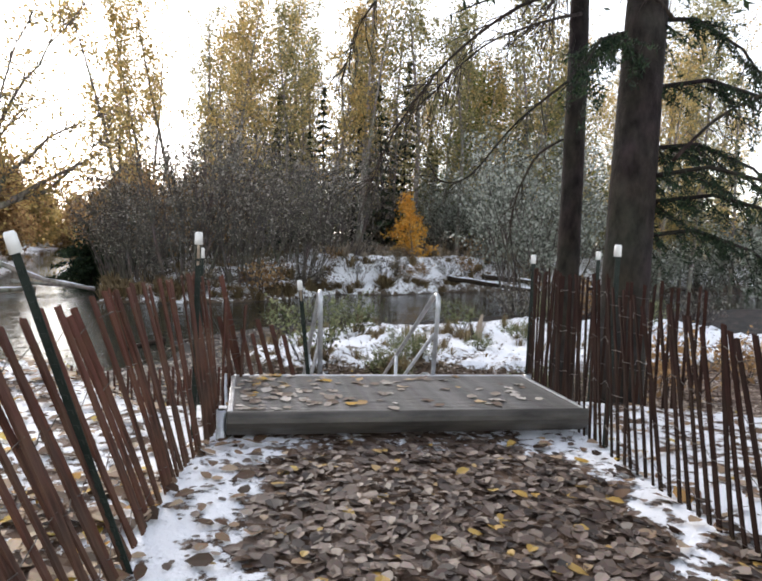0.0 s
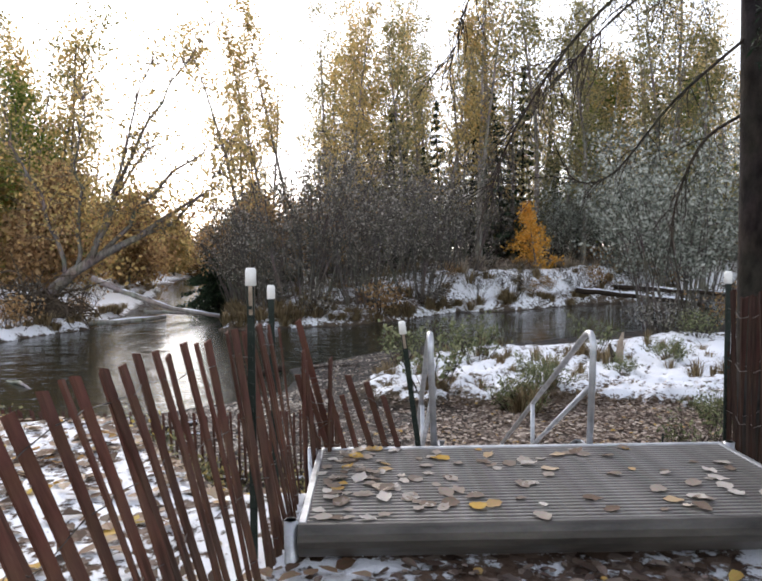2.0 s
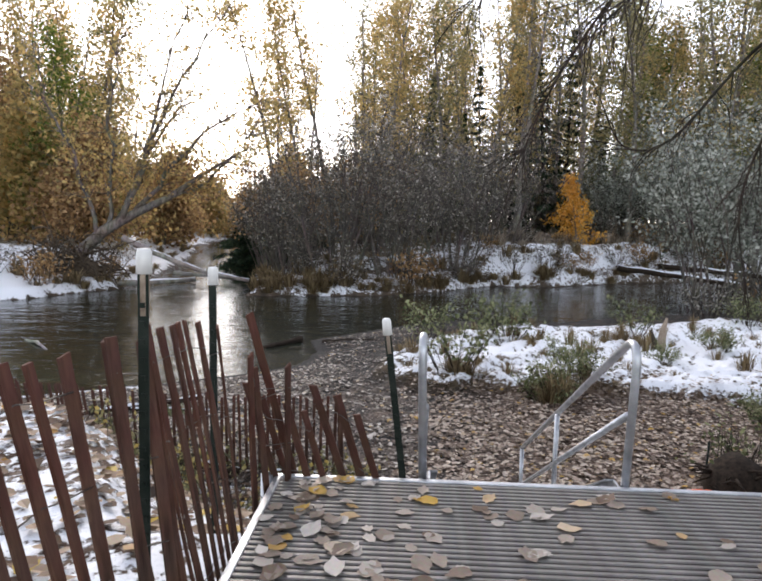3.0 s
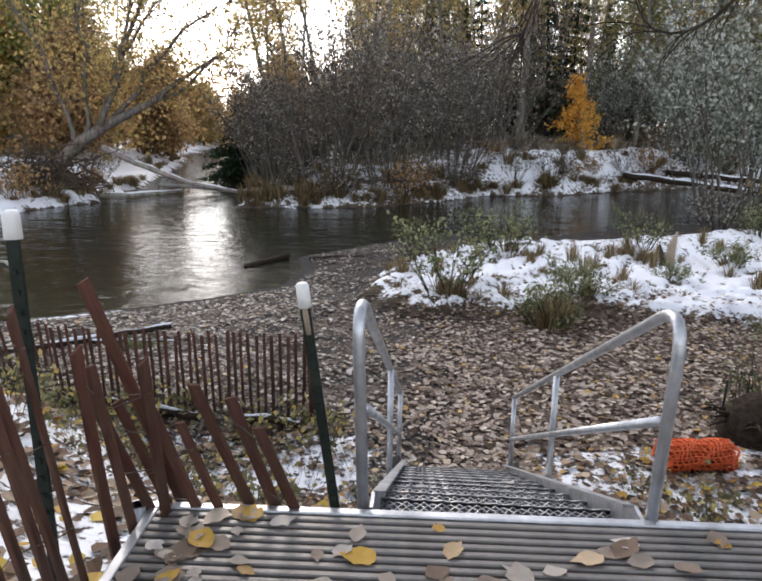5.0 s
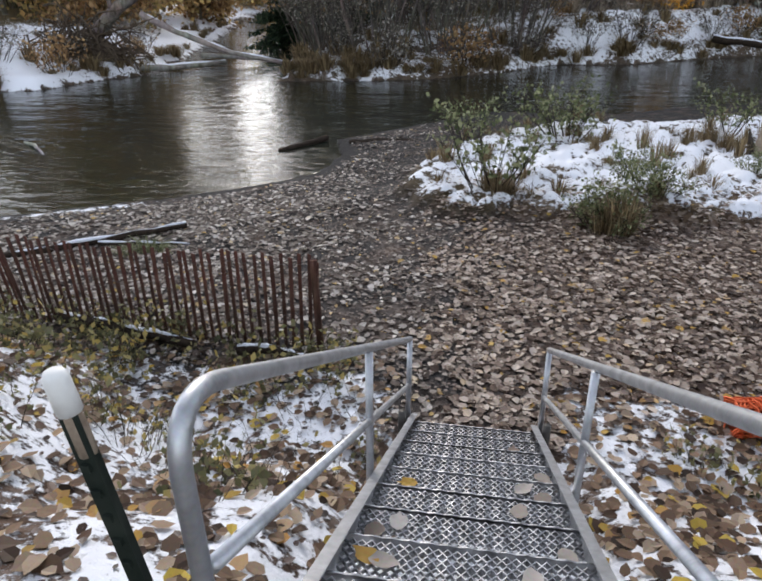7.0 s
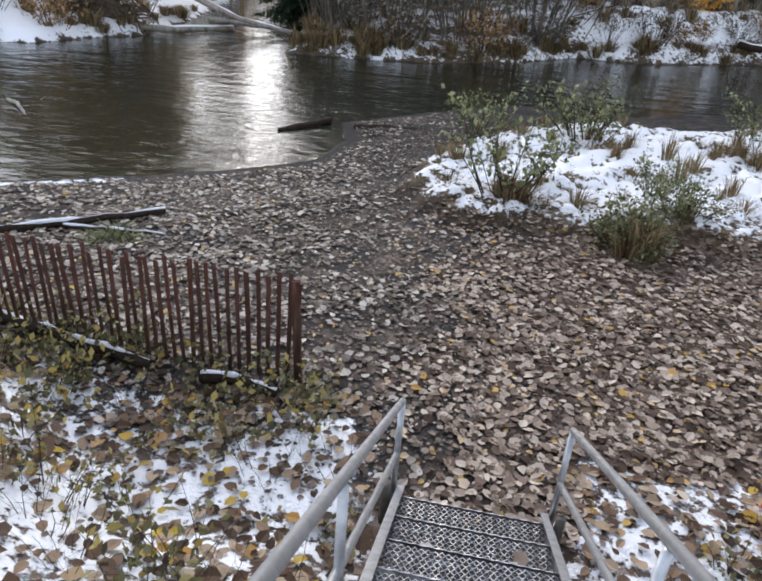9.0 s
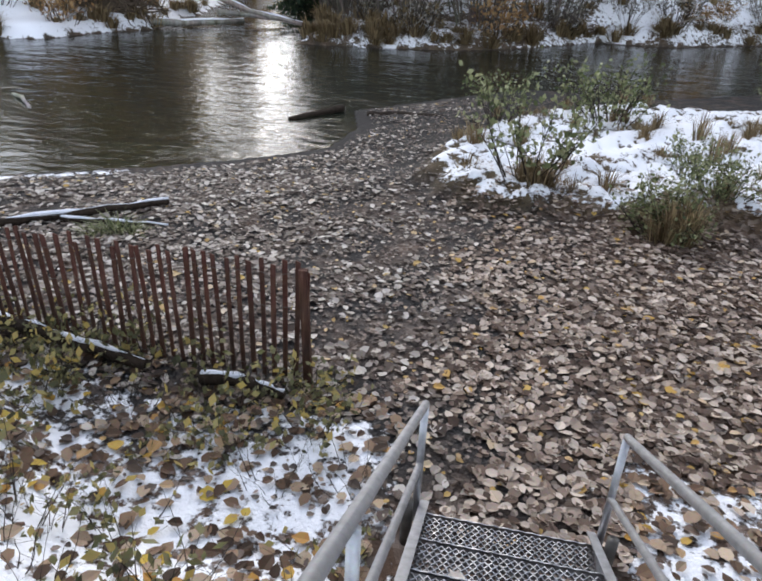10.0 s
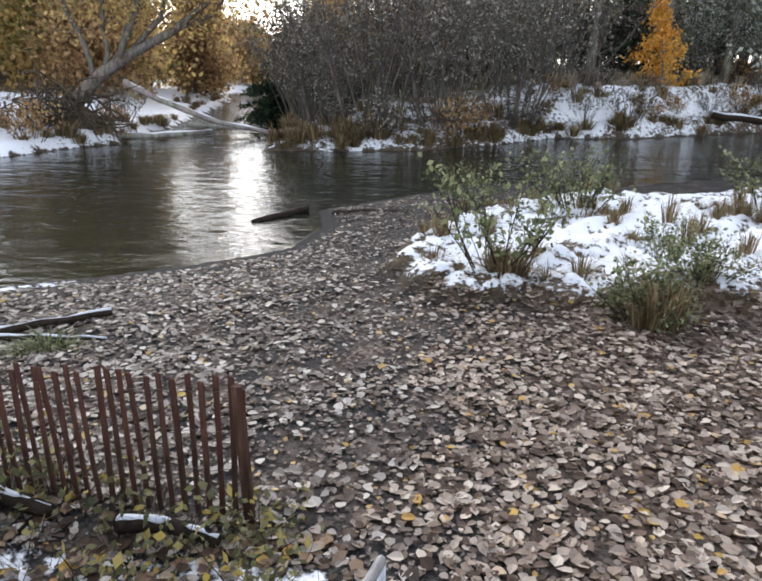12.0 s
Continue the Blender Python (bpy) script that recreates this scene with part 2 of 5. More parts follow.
M_DECKLEAF = leaf_mat("deck_leaf", [(0.0, (0.150, 0.105, 0.075)), (0.35, (0.31, 0.26, 0.215)), (0.65, (0.45, 0.41, 0.365)), (0.86, (0.62, 0.58, 0.53)), (0.94, (0.40, 0.24, 0.07)), (1.0, (0.50, 0.31, 0.06))], 0.1, 0.55, True)
M_SNOW = mat("snow", plain((0.78, 0.82, 0.9), (0.88, 0.9, 0.95), 20.0, 0.01), 0.6)
M_ORANGENET = mat("orange_netting", plain((0.62, 0.10, 0.035), (0.82, 0.19, 0.07), 30.0), 0.55)
# deep orange that paints the shadow between the net strands
M_NETSHADE = mat("netting_gap_shade", plain((0.12, 0.02, 0.008), (0.3, 0.05, 0.02), 30.0), 0.7)
M_DARK = mat("dark_root", plain((0.012, 0.009, 0.007), (0.05, 0.036, 0.026), 18.0, 0.02), 0.9)
M_ROOT = mat("earthy_root", plain((0.03, 0.022, 0.016), (0.13, 0.098, 0.07), 9.0, 0.03), 0.9)
M_TREAD = mat("tread_metal", metal_build((0.16, 0.165, 0.17), (0.42, 0.43, 0.45), 14.0), 0.45, 0.85)

# ---- mesh helpers ----
rng = random.Random(11)
nrg = np.random.default_rng(5)


class Geo:
    """Collects vertices and faces of one mesh."""

    def __init__(self):
        self.v, self.f = [], []

    def tube(self, pts, radii, n=6, cap=True):
        pts = [Vector(p) for p in pts]
        start = len(self.v)
        side = None
        for i, p in enumerate(pts):
            d = (pts[min(i + 1, len(pts) - 1)] - pts[max(i - 1, 0)]).normalized()
            if side is None:
                side = d.cross(Vector((0, 0, 1)) if abs(d.z) < 0.9 else Vector((0, 1, 0))).normalized()
            else:
                side = (side - d * side.dot(d)).normalized()
            up = d.cross(side)
            r = radii[i] if isinstance(radii, (list, tuple)) else radii
            for k in range(n):
                a = 2 * math.pi * k / n
                q = p + (side * math.cos(a) + up * math.sin(a)) * r
                self.v.append((q.x, q.y, q.z))
        for i in range(len(pts) - 1):
            for k in range(n):
                a, b = start + i * n + k, start + i * n + (k + 1) % n
                self.f.append((a, b, b + n, a + n))
        if cap:
            self.f.append(tuple(start + k for k in range(n))[::-1])
            e = start + (len(pts) - 1) * n
            self.f.append(tuple(e + k for k in range(n)))
        return self

    def box(self, lo, hi, m=None):
        s = len(self.v)
        for x in (lo[0], hi[0]):
            for y in (lo[1], hi[1]):
                for z in (lo[2], hi[2]):
                    p = Vector((x, y, z))
                    if m:
                        p = m @ p
                    self.v.append((p.x, p.y, p.z))
        for q in ((0, 1, 3, 2), (4, 6, 7, 5), (0, 4, 5, 1), (2, 3, 7, 6), (0, 2, 6, 4), (1, 5, 7, 3)):
            self.f.append(tuple(s + i for i in q))
        return self

    def leaves(self, centres, size, aspect=0.7, droop=0.0, flat=0.0, r=nrg):
        """Small folded leaves at centres. flat: 1 lays them level."""
        c = np.asarray(centres, float)
        n = len(c)
        if not n:
            return self
        u = r.normal(size=(n, 3))
        u[:, 2] = u[:, 2] * (1 - flat) - droop
        u /= np.linalg.norm(u, axis=1)[:, None] + 1e-9
        w = r.normal(size=(n, 3))
        if flat:
            w[:, 2] *= (1 - flat)
        w -= u * (w * u).sum(1)[:, None]
        w /= np.linalg.norm(w, axis=1)[:, None] + 1e-9
        s = (size * r.uniform(0.6, 1.3, n))[:, None]
        a, b = c - u * s, c + u * s
        p, q = c + w * s * aspect, c - w * s * aspect
        nv = np.stack([a, p, b, q], 1).reshape(-1, 3)
        st = len(self.v)
        self.v.extend(map(tuple, nv.tolist()))
        self.f.extend((st + 4 * i, st + 4 * i + 1, st + 4 * i + 2, st + 4 * i + 3) for i in range(n))
        return self

    def mesh(self, name, material, smooth=True):
        me = bpy.data.meshes.new(name)
        me.from_pydata(self.v, [], self.f)
        me.materials.append(material)
        if smooth:
            me.polygons.foreach_set("use_smooth", [True] * len(me.polygons))
        me.update()
        return me


def part(name, geo, material, parent, label="", smooth=True, m=None):
    me = geo if isinstance(geo, bpy.types.Mesh) else geo.mesh(name, material, smooth)
    ob = new(name, me)
    ob.parent = parent
    if m is not None:
        ob.matrix_local = m
    if label:
        ob["label"] = label
    return ob


def thing(name, m, label, category, group="", kind=""):
    ob = new(name)
    ob.matrix_world = m
    return tagged(ob, label, category, group, kind)


# ---- terrain ----
WATER_Z = -1.93
NEAR_SHORE = [(-70, 4), (-30, 8.5), (-14, 11.5), (-9, 13), (-7.2, 13.8), (-5.2, 15), (-4.3, 15.7), (-3.1, 16.8), (-2.9, 18.5), (-3.3, 20.0), (-1.5, 22.1),
              (0.5, 24.4), (4, 24.5), (6.7, 26.3), (9.5, 27.8), (16, 30.5), (30, 35), (80, 44)]
FAR_SHORE = [(80, 60), (40, 52), (21.6, 46.5), (15.7, 43.8), (11.9, 41.6), (7.3, 38.2), (3.5, 37.4), (0.8, 33.8), (-2.1, 31.5), (-4.9, 30.6), (-7.8, 30.2), (-7.3, 32.2),
             (-9.2, 38), (-10.4, 45), (-11.0, 52), (-16, 75), (-24, 120), (-32, 120), (-25, 75), (-20, 60), (-16.6, 46), (-14.6, 37), (-13.7, 31), (-14.8, 29), (-15.3, 26.7),
             (-22, 24), (-40, 19), (-70, 14)]
RIVER = NEAR_SHORE + FAR_SHORE


def seg_dist(px, py, line, closed=False):
    best = np.full(px.shape, 1e9)
    pts = line + ([line[0]] if closed else [])
    for (x0, y0), (x1, y1) in zip(pts[:-1], pts[1:]):
        dx, dy = x1 - x0, y1 - y0
        t = np.clip(((px - x0) * dx + (py - y0) * dy) / (dx * dx + dy * dy), 0, 1)
        best = np.minimum(best, np.hypot(px - x0 - t * dx, py - y0 - t * dy))
    return best


def inside(px, py, poly):
    r = np.zeros(px.shape, bool)
    for (x0, y0), (x1, y1) in zip(poly, poly[1:] + poly[:1]):
        hit = ((y0 > py) != (y1 > py)) & (px < (x1 - x0) * (py - y0) / ((y1 - y0) if y1 != y0 else 1e-9) + x0)
        r ^= hit
    return r


def step(a, b, v):
    t = np.clip((v - a) / (b - a), 0, 1)
    return t * t * (3 - 2 * t)


def wave(x, y, s, k=0.0):
    """Cheap smooth variation about 0 with wavelength near s."""
    f = 2 * math.pi / s
    return (np.sin(f * x + 1.3 + k) * np.sin(f * 0.83 * y + 0.7 + 2 * k) + np.sin(f * 0.61 * x - f * 0.77 * y + 2.1 + k)
            + 0.5 * np.sin(f * 1.9 * x + f * 0.4 * y + k) * np.sin(f * 2.3 * y - 1.1 * k)) / 2.5


MOUND = [(-1.25, 14.5), (-0.66, 13.6), (0.1, 13.3), (0.9, 13.6), (1.5, 13.4), (2.4, 13.7), (3.0, 13.5), (3.9, 13.7), (5.2, 13.4), (9, 13.8), (16, 16), (16, 24), (8, 23), (4.5, 21), (1.5, 20.5), (-0.4, 18), (-1.2, 16.2)]


def terrain(x, y):
    """Height and cover (snow, litter, gravel, grass) over arrays of places."""
    x, y = np.asarray(x, float), np.asarray(y, float)
    wet = inside(x, y, RIVER)
    sd = seg_dist(x, y, RIVER, True)
    near = (y < np.interp(x, [p[0] for p in NEAR_SHORE], [p[1] for p in NEAR_SHORE]) + 0.01) & ~wet
    near = near | (~wet & (x > -4.5) & (x < -0.5) & (y < 24.5))
    # this side
    out = step(1.7, 3.3, -x)
    slope0 = 5.0 + 0.25 * wave(x, y, 3.0) + 1.9 * out
    hn = -1.46 * np.clip((y - slope0) / (2.95 - 0.95 * out), 0, 1) - 0.025 * np.clip(y - 8.25, 0, 8)
    hn = hn - 0.25 * step(1.4, 4.5, x) * step(3.0, 6.0, y) * (1 - step(6.5, 8.5, y))
    hn = hn + 0.025 * wave(x, y, 1.1) * step(1.0, 1.8, np.abs(x + 0.1)) + 0.03 * wave(x, y, 4.0, 1)
    hn = hn - 0.16 * (1 - step(0.55, 0.95, np.abs(x + 0.03))) * step(4.7, 5.3, y) * (1 - step(7.7, 8.3, y))
    md = seg_dist(x, y, MOUND, True) * np.where(inside(x, y, MOUND), 1, -1)
    mound = step(-0.12, 0.42, md + 0.12 * wave(x, y, 0.7, 1))
    hn = np.minimum(hn, WATER_Z + 0.02 + 0.11 * sd + 0.5 * np.clip(sd - 4.5, 0, 9) + 0.02 * wave(x, y, 1.5)) + mound * (0.26 + 0.10 * wave(x, y, 2.3) + 0.06 * wave(x, y, 0.9, 2))
    # far sides
    steep = step(-1.0, 5.0, x)
    left = step(-11.0, -14.0, x)
    top = 1.9 * steep + (1 - steep) * (1.1 - 0.2 * left)
    hf = WATER_Z + 0.03 + top * step(0, 3.2 + 3.0 * (1 - steep), sd + 0.5 * wave(x, y, 3.1)) + 0.35 * step(0, 0.5, sd)
    hf = hf + 0.04 * np.clip(sd - 3, 0, 45) + 0.12 * wave(x, y, 2.7) * step(0.2, 1.5, sd) + 0.25 * wave(x, y, 9.0, 3) * step(1, 5, sd)
    h = np.where(wet, WATER_Z - 0.06 - 0.22 * np.clip(sd, 0, 3.5) + 0.02 * wave(x, y, 0.9), np.where(near, hn, hf))
    # cover
    path = np.exp(-(np.clip(np.abs(x + 0.12) - 0.62 - 0.16 * wave(x, y, 0.9) - 0.14 * wave(x, y, 0.37, 2) - 0.1 * wave(x, y, 2.3, 1), 0, 9) / 0.25) ** 2) * (y < 4.4) * (1 - 0.85 * step(3.62, 3.95, y + 0.15 * wave(x, y, 0.5)))
    edge = 0.30 * step(0.5, 1.0, np.abs(x + 0.12)) + 0.08
    snow = np.where(y < 4.4, np.where(np.abs(x + 0.1) < 1.6, 0.47 * (1 - path) + 0.6 * edge * (1 - path), 0.36 + 0.22 * np.maximum(step(2.4, 3.6, y), step(1.15, 1.5, x))), 0.0)
    snow = np.where((y < 2.5 + 0.3 * wave(x, y, 0.6)) & (x > 0.86 + 0.1 * wave(x, y, 0.6, 3)) & (x < 1.3), 0.3, snow)
    bank = np.where((y >= 4.4) & (y < 9.6), 0.61 + 0.12 * wave(x, y, 1.9, 4) + 0.10 * wave(x, y, 0.7, 2), 0.0)
    bank = bank * (1 - 0.8 * step(8.8, 9.6, y)) * (1 - step(0.2, 1.0, 1.1 - np.abs(x)) * step(7.2, 8.6, y))
    snow = np.maximum(snow, bank)
    gl = step(7.5, 9.2, y) * (1 - mound)
    snow = np.where(near, np.maximum(snow, mound * (0.60 + 0.12 * step(0.2, 1.3, md) + 0.13 * wave(x, y, 1.7, 5) + 0.12 * wave(x, y, 0.8, 2))), np.where(wet, 0, 0.50 + 0.2 * wave(x, y, 3.3, 6) + 0.16 * wave(x, y, 1.3, 1) + 0.1 * step(1.5, 5, x) * np.exp(-((sd - 2.0) / 2.2) ** 2)))
    snow = np.where(~near & ~wet, snow * (1 - 0.75 * step(7, 14, sd)), snow)
    snow = np.where(near & (y > 12.5), snow + 0.35 * step(3.2, 4.4, x) * (1 - step(13.3, 14.5, y)) * step(12.3, 12.9, y), snow)
    snow = snow + np.where(~near & ~wet, 0.12 * np.exp(-((x - 5.8) / 3.2) ** 2 - ((y - 40.2) / 2.6) ** 2) + 0.58 * step(-13.4, -15, x) * np.exp(-((sd - 2.5) / 3.0) ** 2), 0)
    snow = snow + np.where(near, 0.62 * np.exp(-((sd - 0.3) / 0.22) ** 2) * step(-4.2, -6, x), 0)
    litter = np.where(near, np.where(y < 4.6, 0.75, np.where(y < 8.4, 0.55, 0.3 + 0.35 * step(0.2, 1.4, x))) * (1 - 0.6 * step(14, 17, y)), 0.35)
    gravel = np.where(near, gl, np.where(wet, 0.6, 0))
    grass = np.where(near, 0.55 * mound, np.where(wet, 0, 0.3 + 0.65 * step(3, 8, sd)))
    return h, snow, litter, gravel, grass


def height(x, y):
    return float(terrain(np.array([x]), np.array([y]))[0][0])


def spaced(stops):
    out = []
    for (a, b, d) in stops:
        n = max(1, round((b - a) / d))
        out += [a + (b - a) * i / n for i in range(n)]
    return np.array(out + [stops[-1][1]])


def build_ground():
    xs = spaced([(-900, -200, 100), (-200, -60, 14), (-60, -20, 1.6), (-20, -6, 0.3), (-6, 7, 0.08), (7, 22, 0.3), (22, 60, 1.6), (60, 200, 14), (200, 900, 100)])
    ys = spaced([(-900, -100, 100), (-100, -10, 9), (-10, -1, 0.5), (-1, 15.5, 0.08), (15.5, 24, 0.16), (24, 50, 0.3), (50, 80, 1.2), (80, 200, 12), (200, 900, 100)])
    gx, gy = np.meshgrid(xs, ys)
    h, snow, litter, gravel, grass = terrain(gx.ravel(), gy.ravel())
    rough = np.array([noise.noise((a * 7, b * 7, 0.0)) for a, b in zip(gx.ravel(), gy.ravel())])
    rough2 = np.array([noise.fractal((a * 3.6, b * 4.6, 4.0), 0.8, 2.0, 4) for a, b in zip(gx.ravel(), gy.ravel())])
    on_mound = step(0, 0.6, seg_dist(gx.ravel(), gy.ravel(), MOUND, True)) * inside(gx.ravel(), gy.ravel(), MOUND)
    snow = snow + on_mound * 0.42 * rough2
    h = h + 0.012 * rough + 0.085 * on_mound * rough2 + np.clip(snow - 0.45, 0, 0.6) * 0.06
    nx, ny = len(xs), len(ys)
    v = np.stack([gx.ravel(), gy.ravel(), h], 1)
    i = (np.arange(ny - 1)[:, None] * nx + np.arange(nx - 1)[None]).ravel()
    f = np.stack([i, i + 1, i + 1 + nx, i + nx], 1)
    me = bpy.data.meshes.new("ground")
    me.from_pydata(v.tolist(), [], f.tolist())
    ca = me.color_attributes.new("cover", 'FLOAT_COLOR', 'POINT')
    ca.data.foreach_set("color", np.clip(np.stack([snow, litter, gravel, grass], 1), 0, 1).ravel())
    me.polygons.foreach_set("use_smooth", [True] * len(me.polygons))
    me.materials.append(M_GROUND)
    tagged(new("ground", me), "leafy river bank with thin patchy snow", "ground", kind="structure")
    w = Geo()
    w.v = [(-300, -60, WATER_Z), (300, -60, WATER_Z), (300, 130, WATER_Z), (-300, 130, WATER_Z)]
    w.f = [(0, 1, 2, 3)]
    tagged(new("water", w.mesh("water", M_WATER, False)), "dark slow river reflecting the bright sky", "river", kind="structure")


build_ground()

# ---- platform and stairs ----
DECK_Z, DECK_X0, DECK_X1, DECK_Y0, DECK_Y1 = 0.19, -1.22, 1.16, 4.1, 5.22


def build_platform():
    t = thing("deck_platform", pose(0, 0, 0), "weathered aluminium landing with a ribbed slotted deck, strewn with leaves", "platform")
    n = 28
    pitch = (DECK_Y1 - DECK_Y0 - 0.08) / n
    g = Geo()
    w = DECK_X1 - DECK_X0 - 0.07
    # one bar with a rounded top
    prof = [(-0.012, -0.03), (-0.012, -0.004), (-0.008, 0.0), (0.008, 0.0), (0.012, -0.004), (0.012, -0.03)]
    for x in (-w / 2, w / 2):
        g.v += [(x, a, b) for a, b in prof]
    g.f += [(i, i + 1, i + 7, i + 6) for i in range(5)] + [(5, 0, 6, 11), (0, 1, 2, 3, 4, 5)[::-1], (6, 7, 8, 9, 10, 11)]
    me = g.mesh("deck_bar", M_DECK, False)
    for i in range(n):
        part("deck_bar", me, M_DECK, t, m=pose((DECK_X0 + DECK_X1) / 2, DECK_Y0 + 0.04 + pitch * (i + 0.5), DECK_Z))
    for name, x0, x1, y0, y1 in (("front_beam", DECK_X0, DECK_X1, DECK_Y0, DECK_Y0 + 0.035), ("rear_beam", DECK_X0, DECK_X1, DECK_Y1 - 0.035, DECK_Y1),
                                 ("side_beam", DECK_X0, DECK_X0 + 0.034, DECK_Y0 + 0.037, DECK_Y1 - 0.037), ("side_beam", DECK_X1 - 0.034, DECK_X1, DECK_Y0 + 0.037, DECK_Y1 - 0.037)):
        b = Geo().box((x0, y0, DECK_Z - 0.15), (x1, y1, DECK_Z + 0.003))
        if name == "front_beam":
            # rounded nosing that curls under
            arc = [(y1, DECK_Z + 0.003), (y0 + 0.012, DECK_Z + 0.002), (y0 - 0.006, DECK_Z - 0.008), (y0 - 0.018, DECK_Z - 0.03), (y0 - 0.022, DECK_Z - 0.06),
                   (y0 - 0.014, DECK_Z - 0.09), (y0 + 0.004, DECK_Z - 0.118), (y0 + 0.02, DECK_Z - 0.14), (y1, DECK_Z - 0.148)]
            b, k = Geo(), len(arc)
            b.v = [(x, a, c) for x in (x0, x1) for a, c in arc]
            b.f = [(i, i + 1, i + 1 + k, i + k) for i in range(k - 1)] + [(k - 1, 0, k, 2 * k - 1), tuple(range(k))[::-1], tuple(range(k, 2 * k))]
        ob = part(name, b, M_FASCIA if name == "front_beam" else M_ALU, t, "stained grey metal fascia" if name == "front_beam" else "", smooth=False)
        bev = ob.modifiers.new("edge", "BEVEL")
        bev.width, bev.segments = 0.005, 2
    for i in range(3):
        x = DECK_X0 + 0.6 + i * 0.6
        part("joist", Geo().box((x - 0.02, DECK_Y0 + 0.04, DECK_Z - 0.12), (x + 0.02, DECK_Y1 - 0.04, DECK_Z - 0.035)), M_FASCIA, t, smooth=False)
    for x, y in ((DECK_X0 - 0.032, DECK_Y0 + 0.04), (DECK_X1 + 0.032, DECK_Y0 + 0.04), (DECK_X0 - 0.032, DECK_Y1 - 0.04), (DECK_X1 + 0.032, DECK_Y1 - 0.04)):
        z0 = height(x, y) - 0.1
        leg = Geo().tube([(x, y, z0), (x, y, DECK_Z + 0.012)], 0.03, 14, cap=False)
        leg.tube([(x, y, DECK_Z + 0.012), (x, y, DECK_Z - 0.1)], 0.025, 14, cap=False)
        s = len(leg.v) - 28
        leg.f += [(s - 14 + k, s - 14 + (k + 1) % 14, s + (k + 1) % 14, s + k) for k in range(14)]
        part("leg_socket", leg, M_ALU, t, "open round tube socket")


build_platform()

STAIR = pose(-0.076, 5.235, 0, 0, 0, -1.75)
RISE, RUN, TREADS, HALF = 0.150, 0.300, 10, 0.42


def tread_mesh():
    """Open diamond grip plank."""
    g = Geo()
    depth, n = 0.24, 26
    rows = 6
    for k in range(rows + 1):
        y = -depth / 2 + depth * k / rows
        for half in (0, 1):
            s = len(g.v)
            for i in range(n + 1):
                x = -HALF + 2 * HALF * i / n
                off = (depth / rows * 0.42) * (1 if (i + half) % 2 else -1) if 0 < k < rows else 0.003 * (1 if half else -1)
                zt = 0.004 * (i % 2)
                g.v += [(x, y + off - 0.003, -0.014), (x, y + off + 0.003, -0.014), (x, y + off + 0.003, zt), (x, y + off - 0.003, zt)]
            for i in range(n):
                a, b = s + 4 * i, s + 4 * i + 4
                g.f += [(a + q, b + q, b + (q + 1) % 4, a + (q + 1) % 4) for q in range(4)]
            if k in (0, rows):
                break
    for y in (-depth / 2, depth / 2 - 0.006):
        g.box((-HALF, y, -0.045), (HALF, y + 0.006, -0.002))
    return g.mesh("tread", M_TREAD, False)


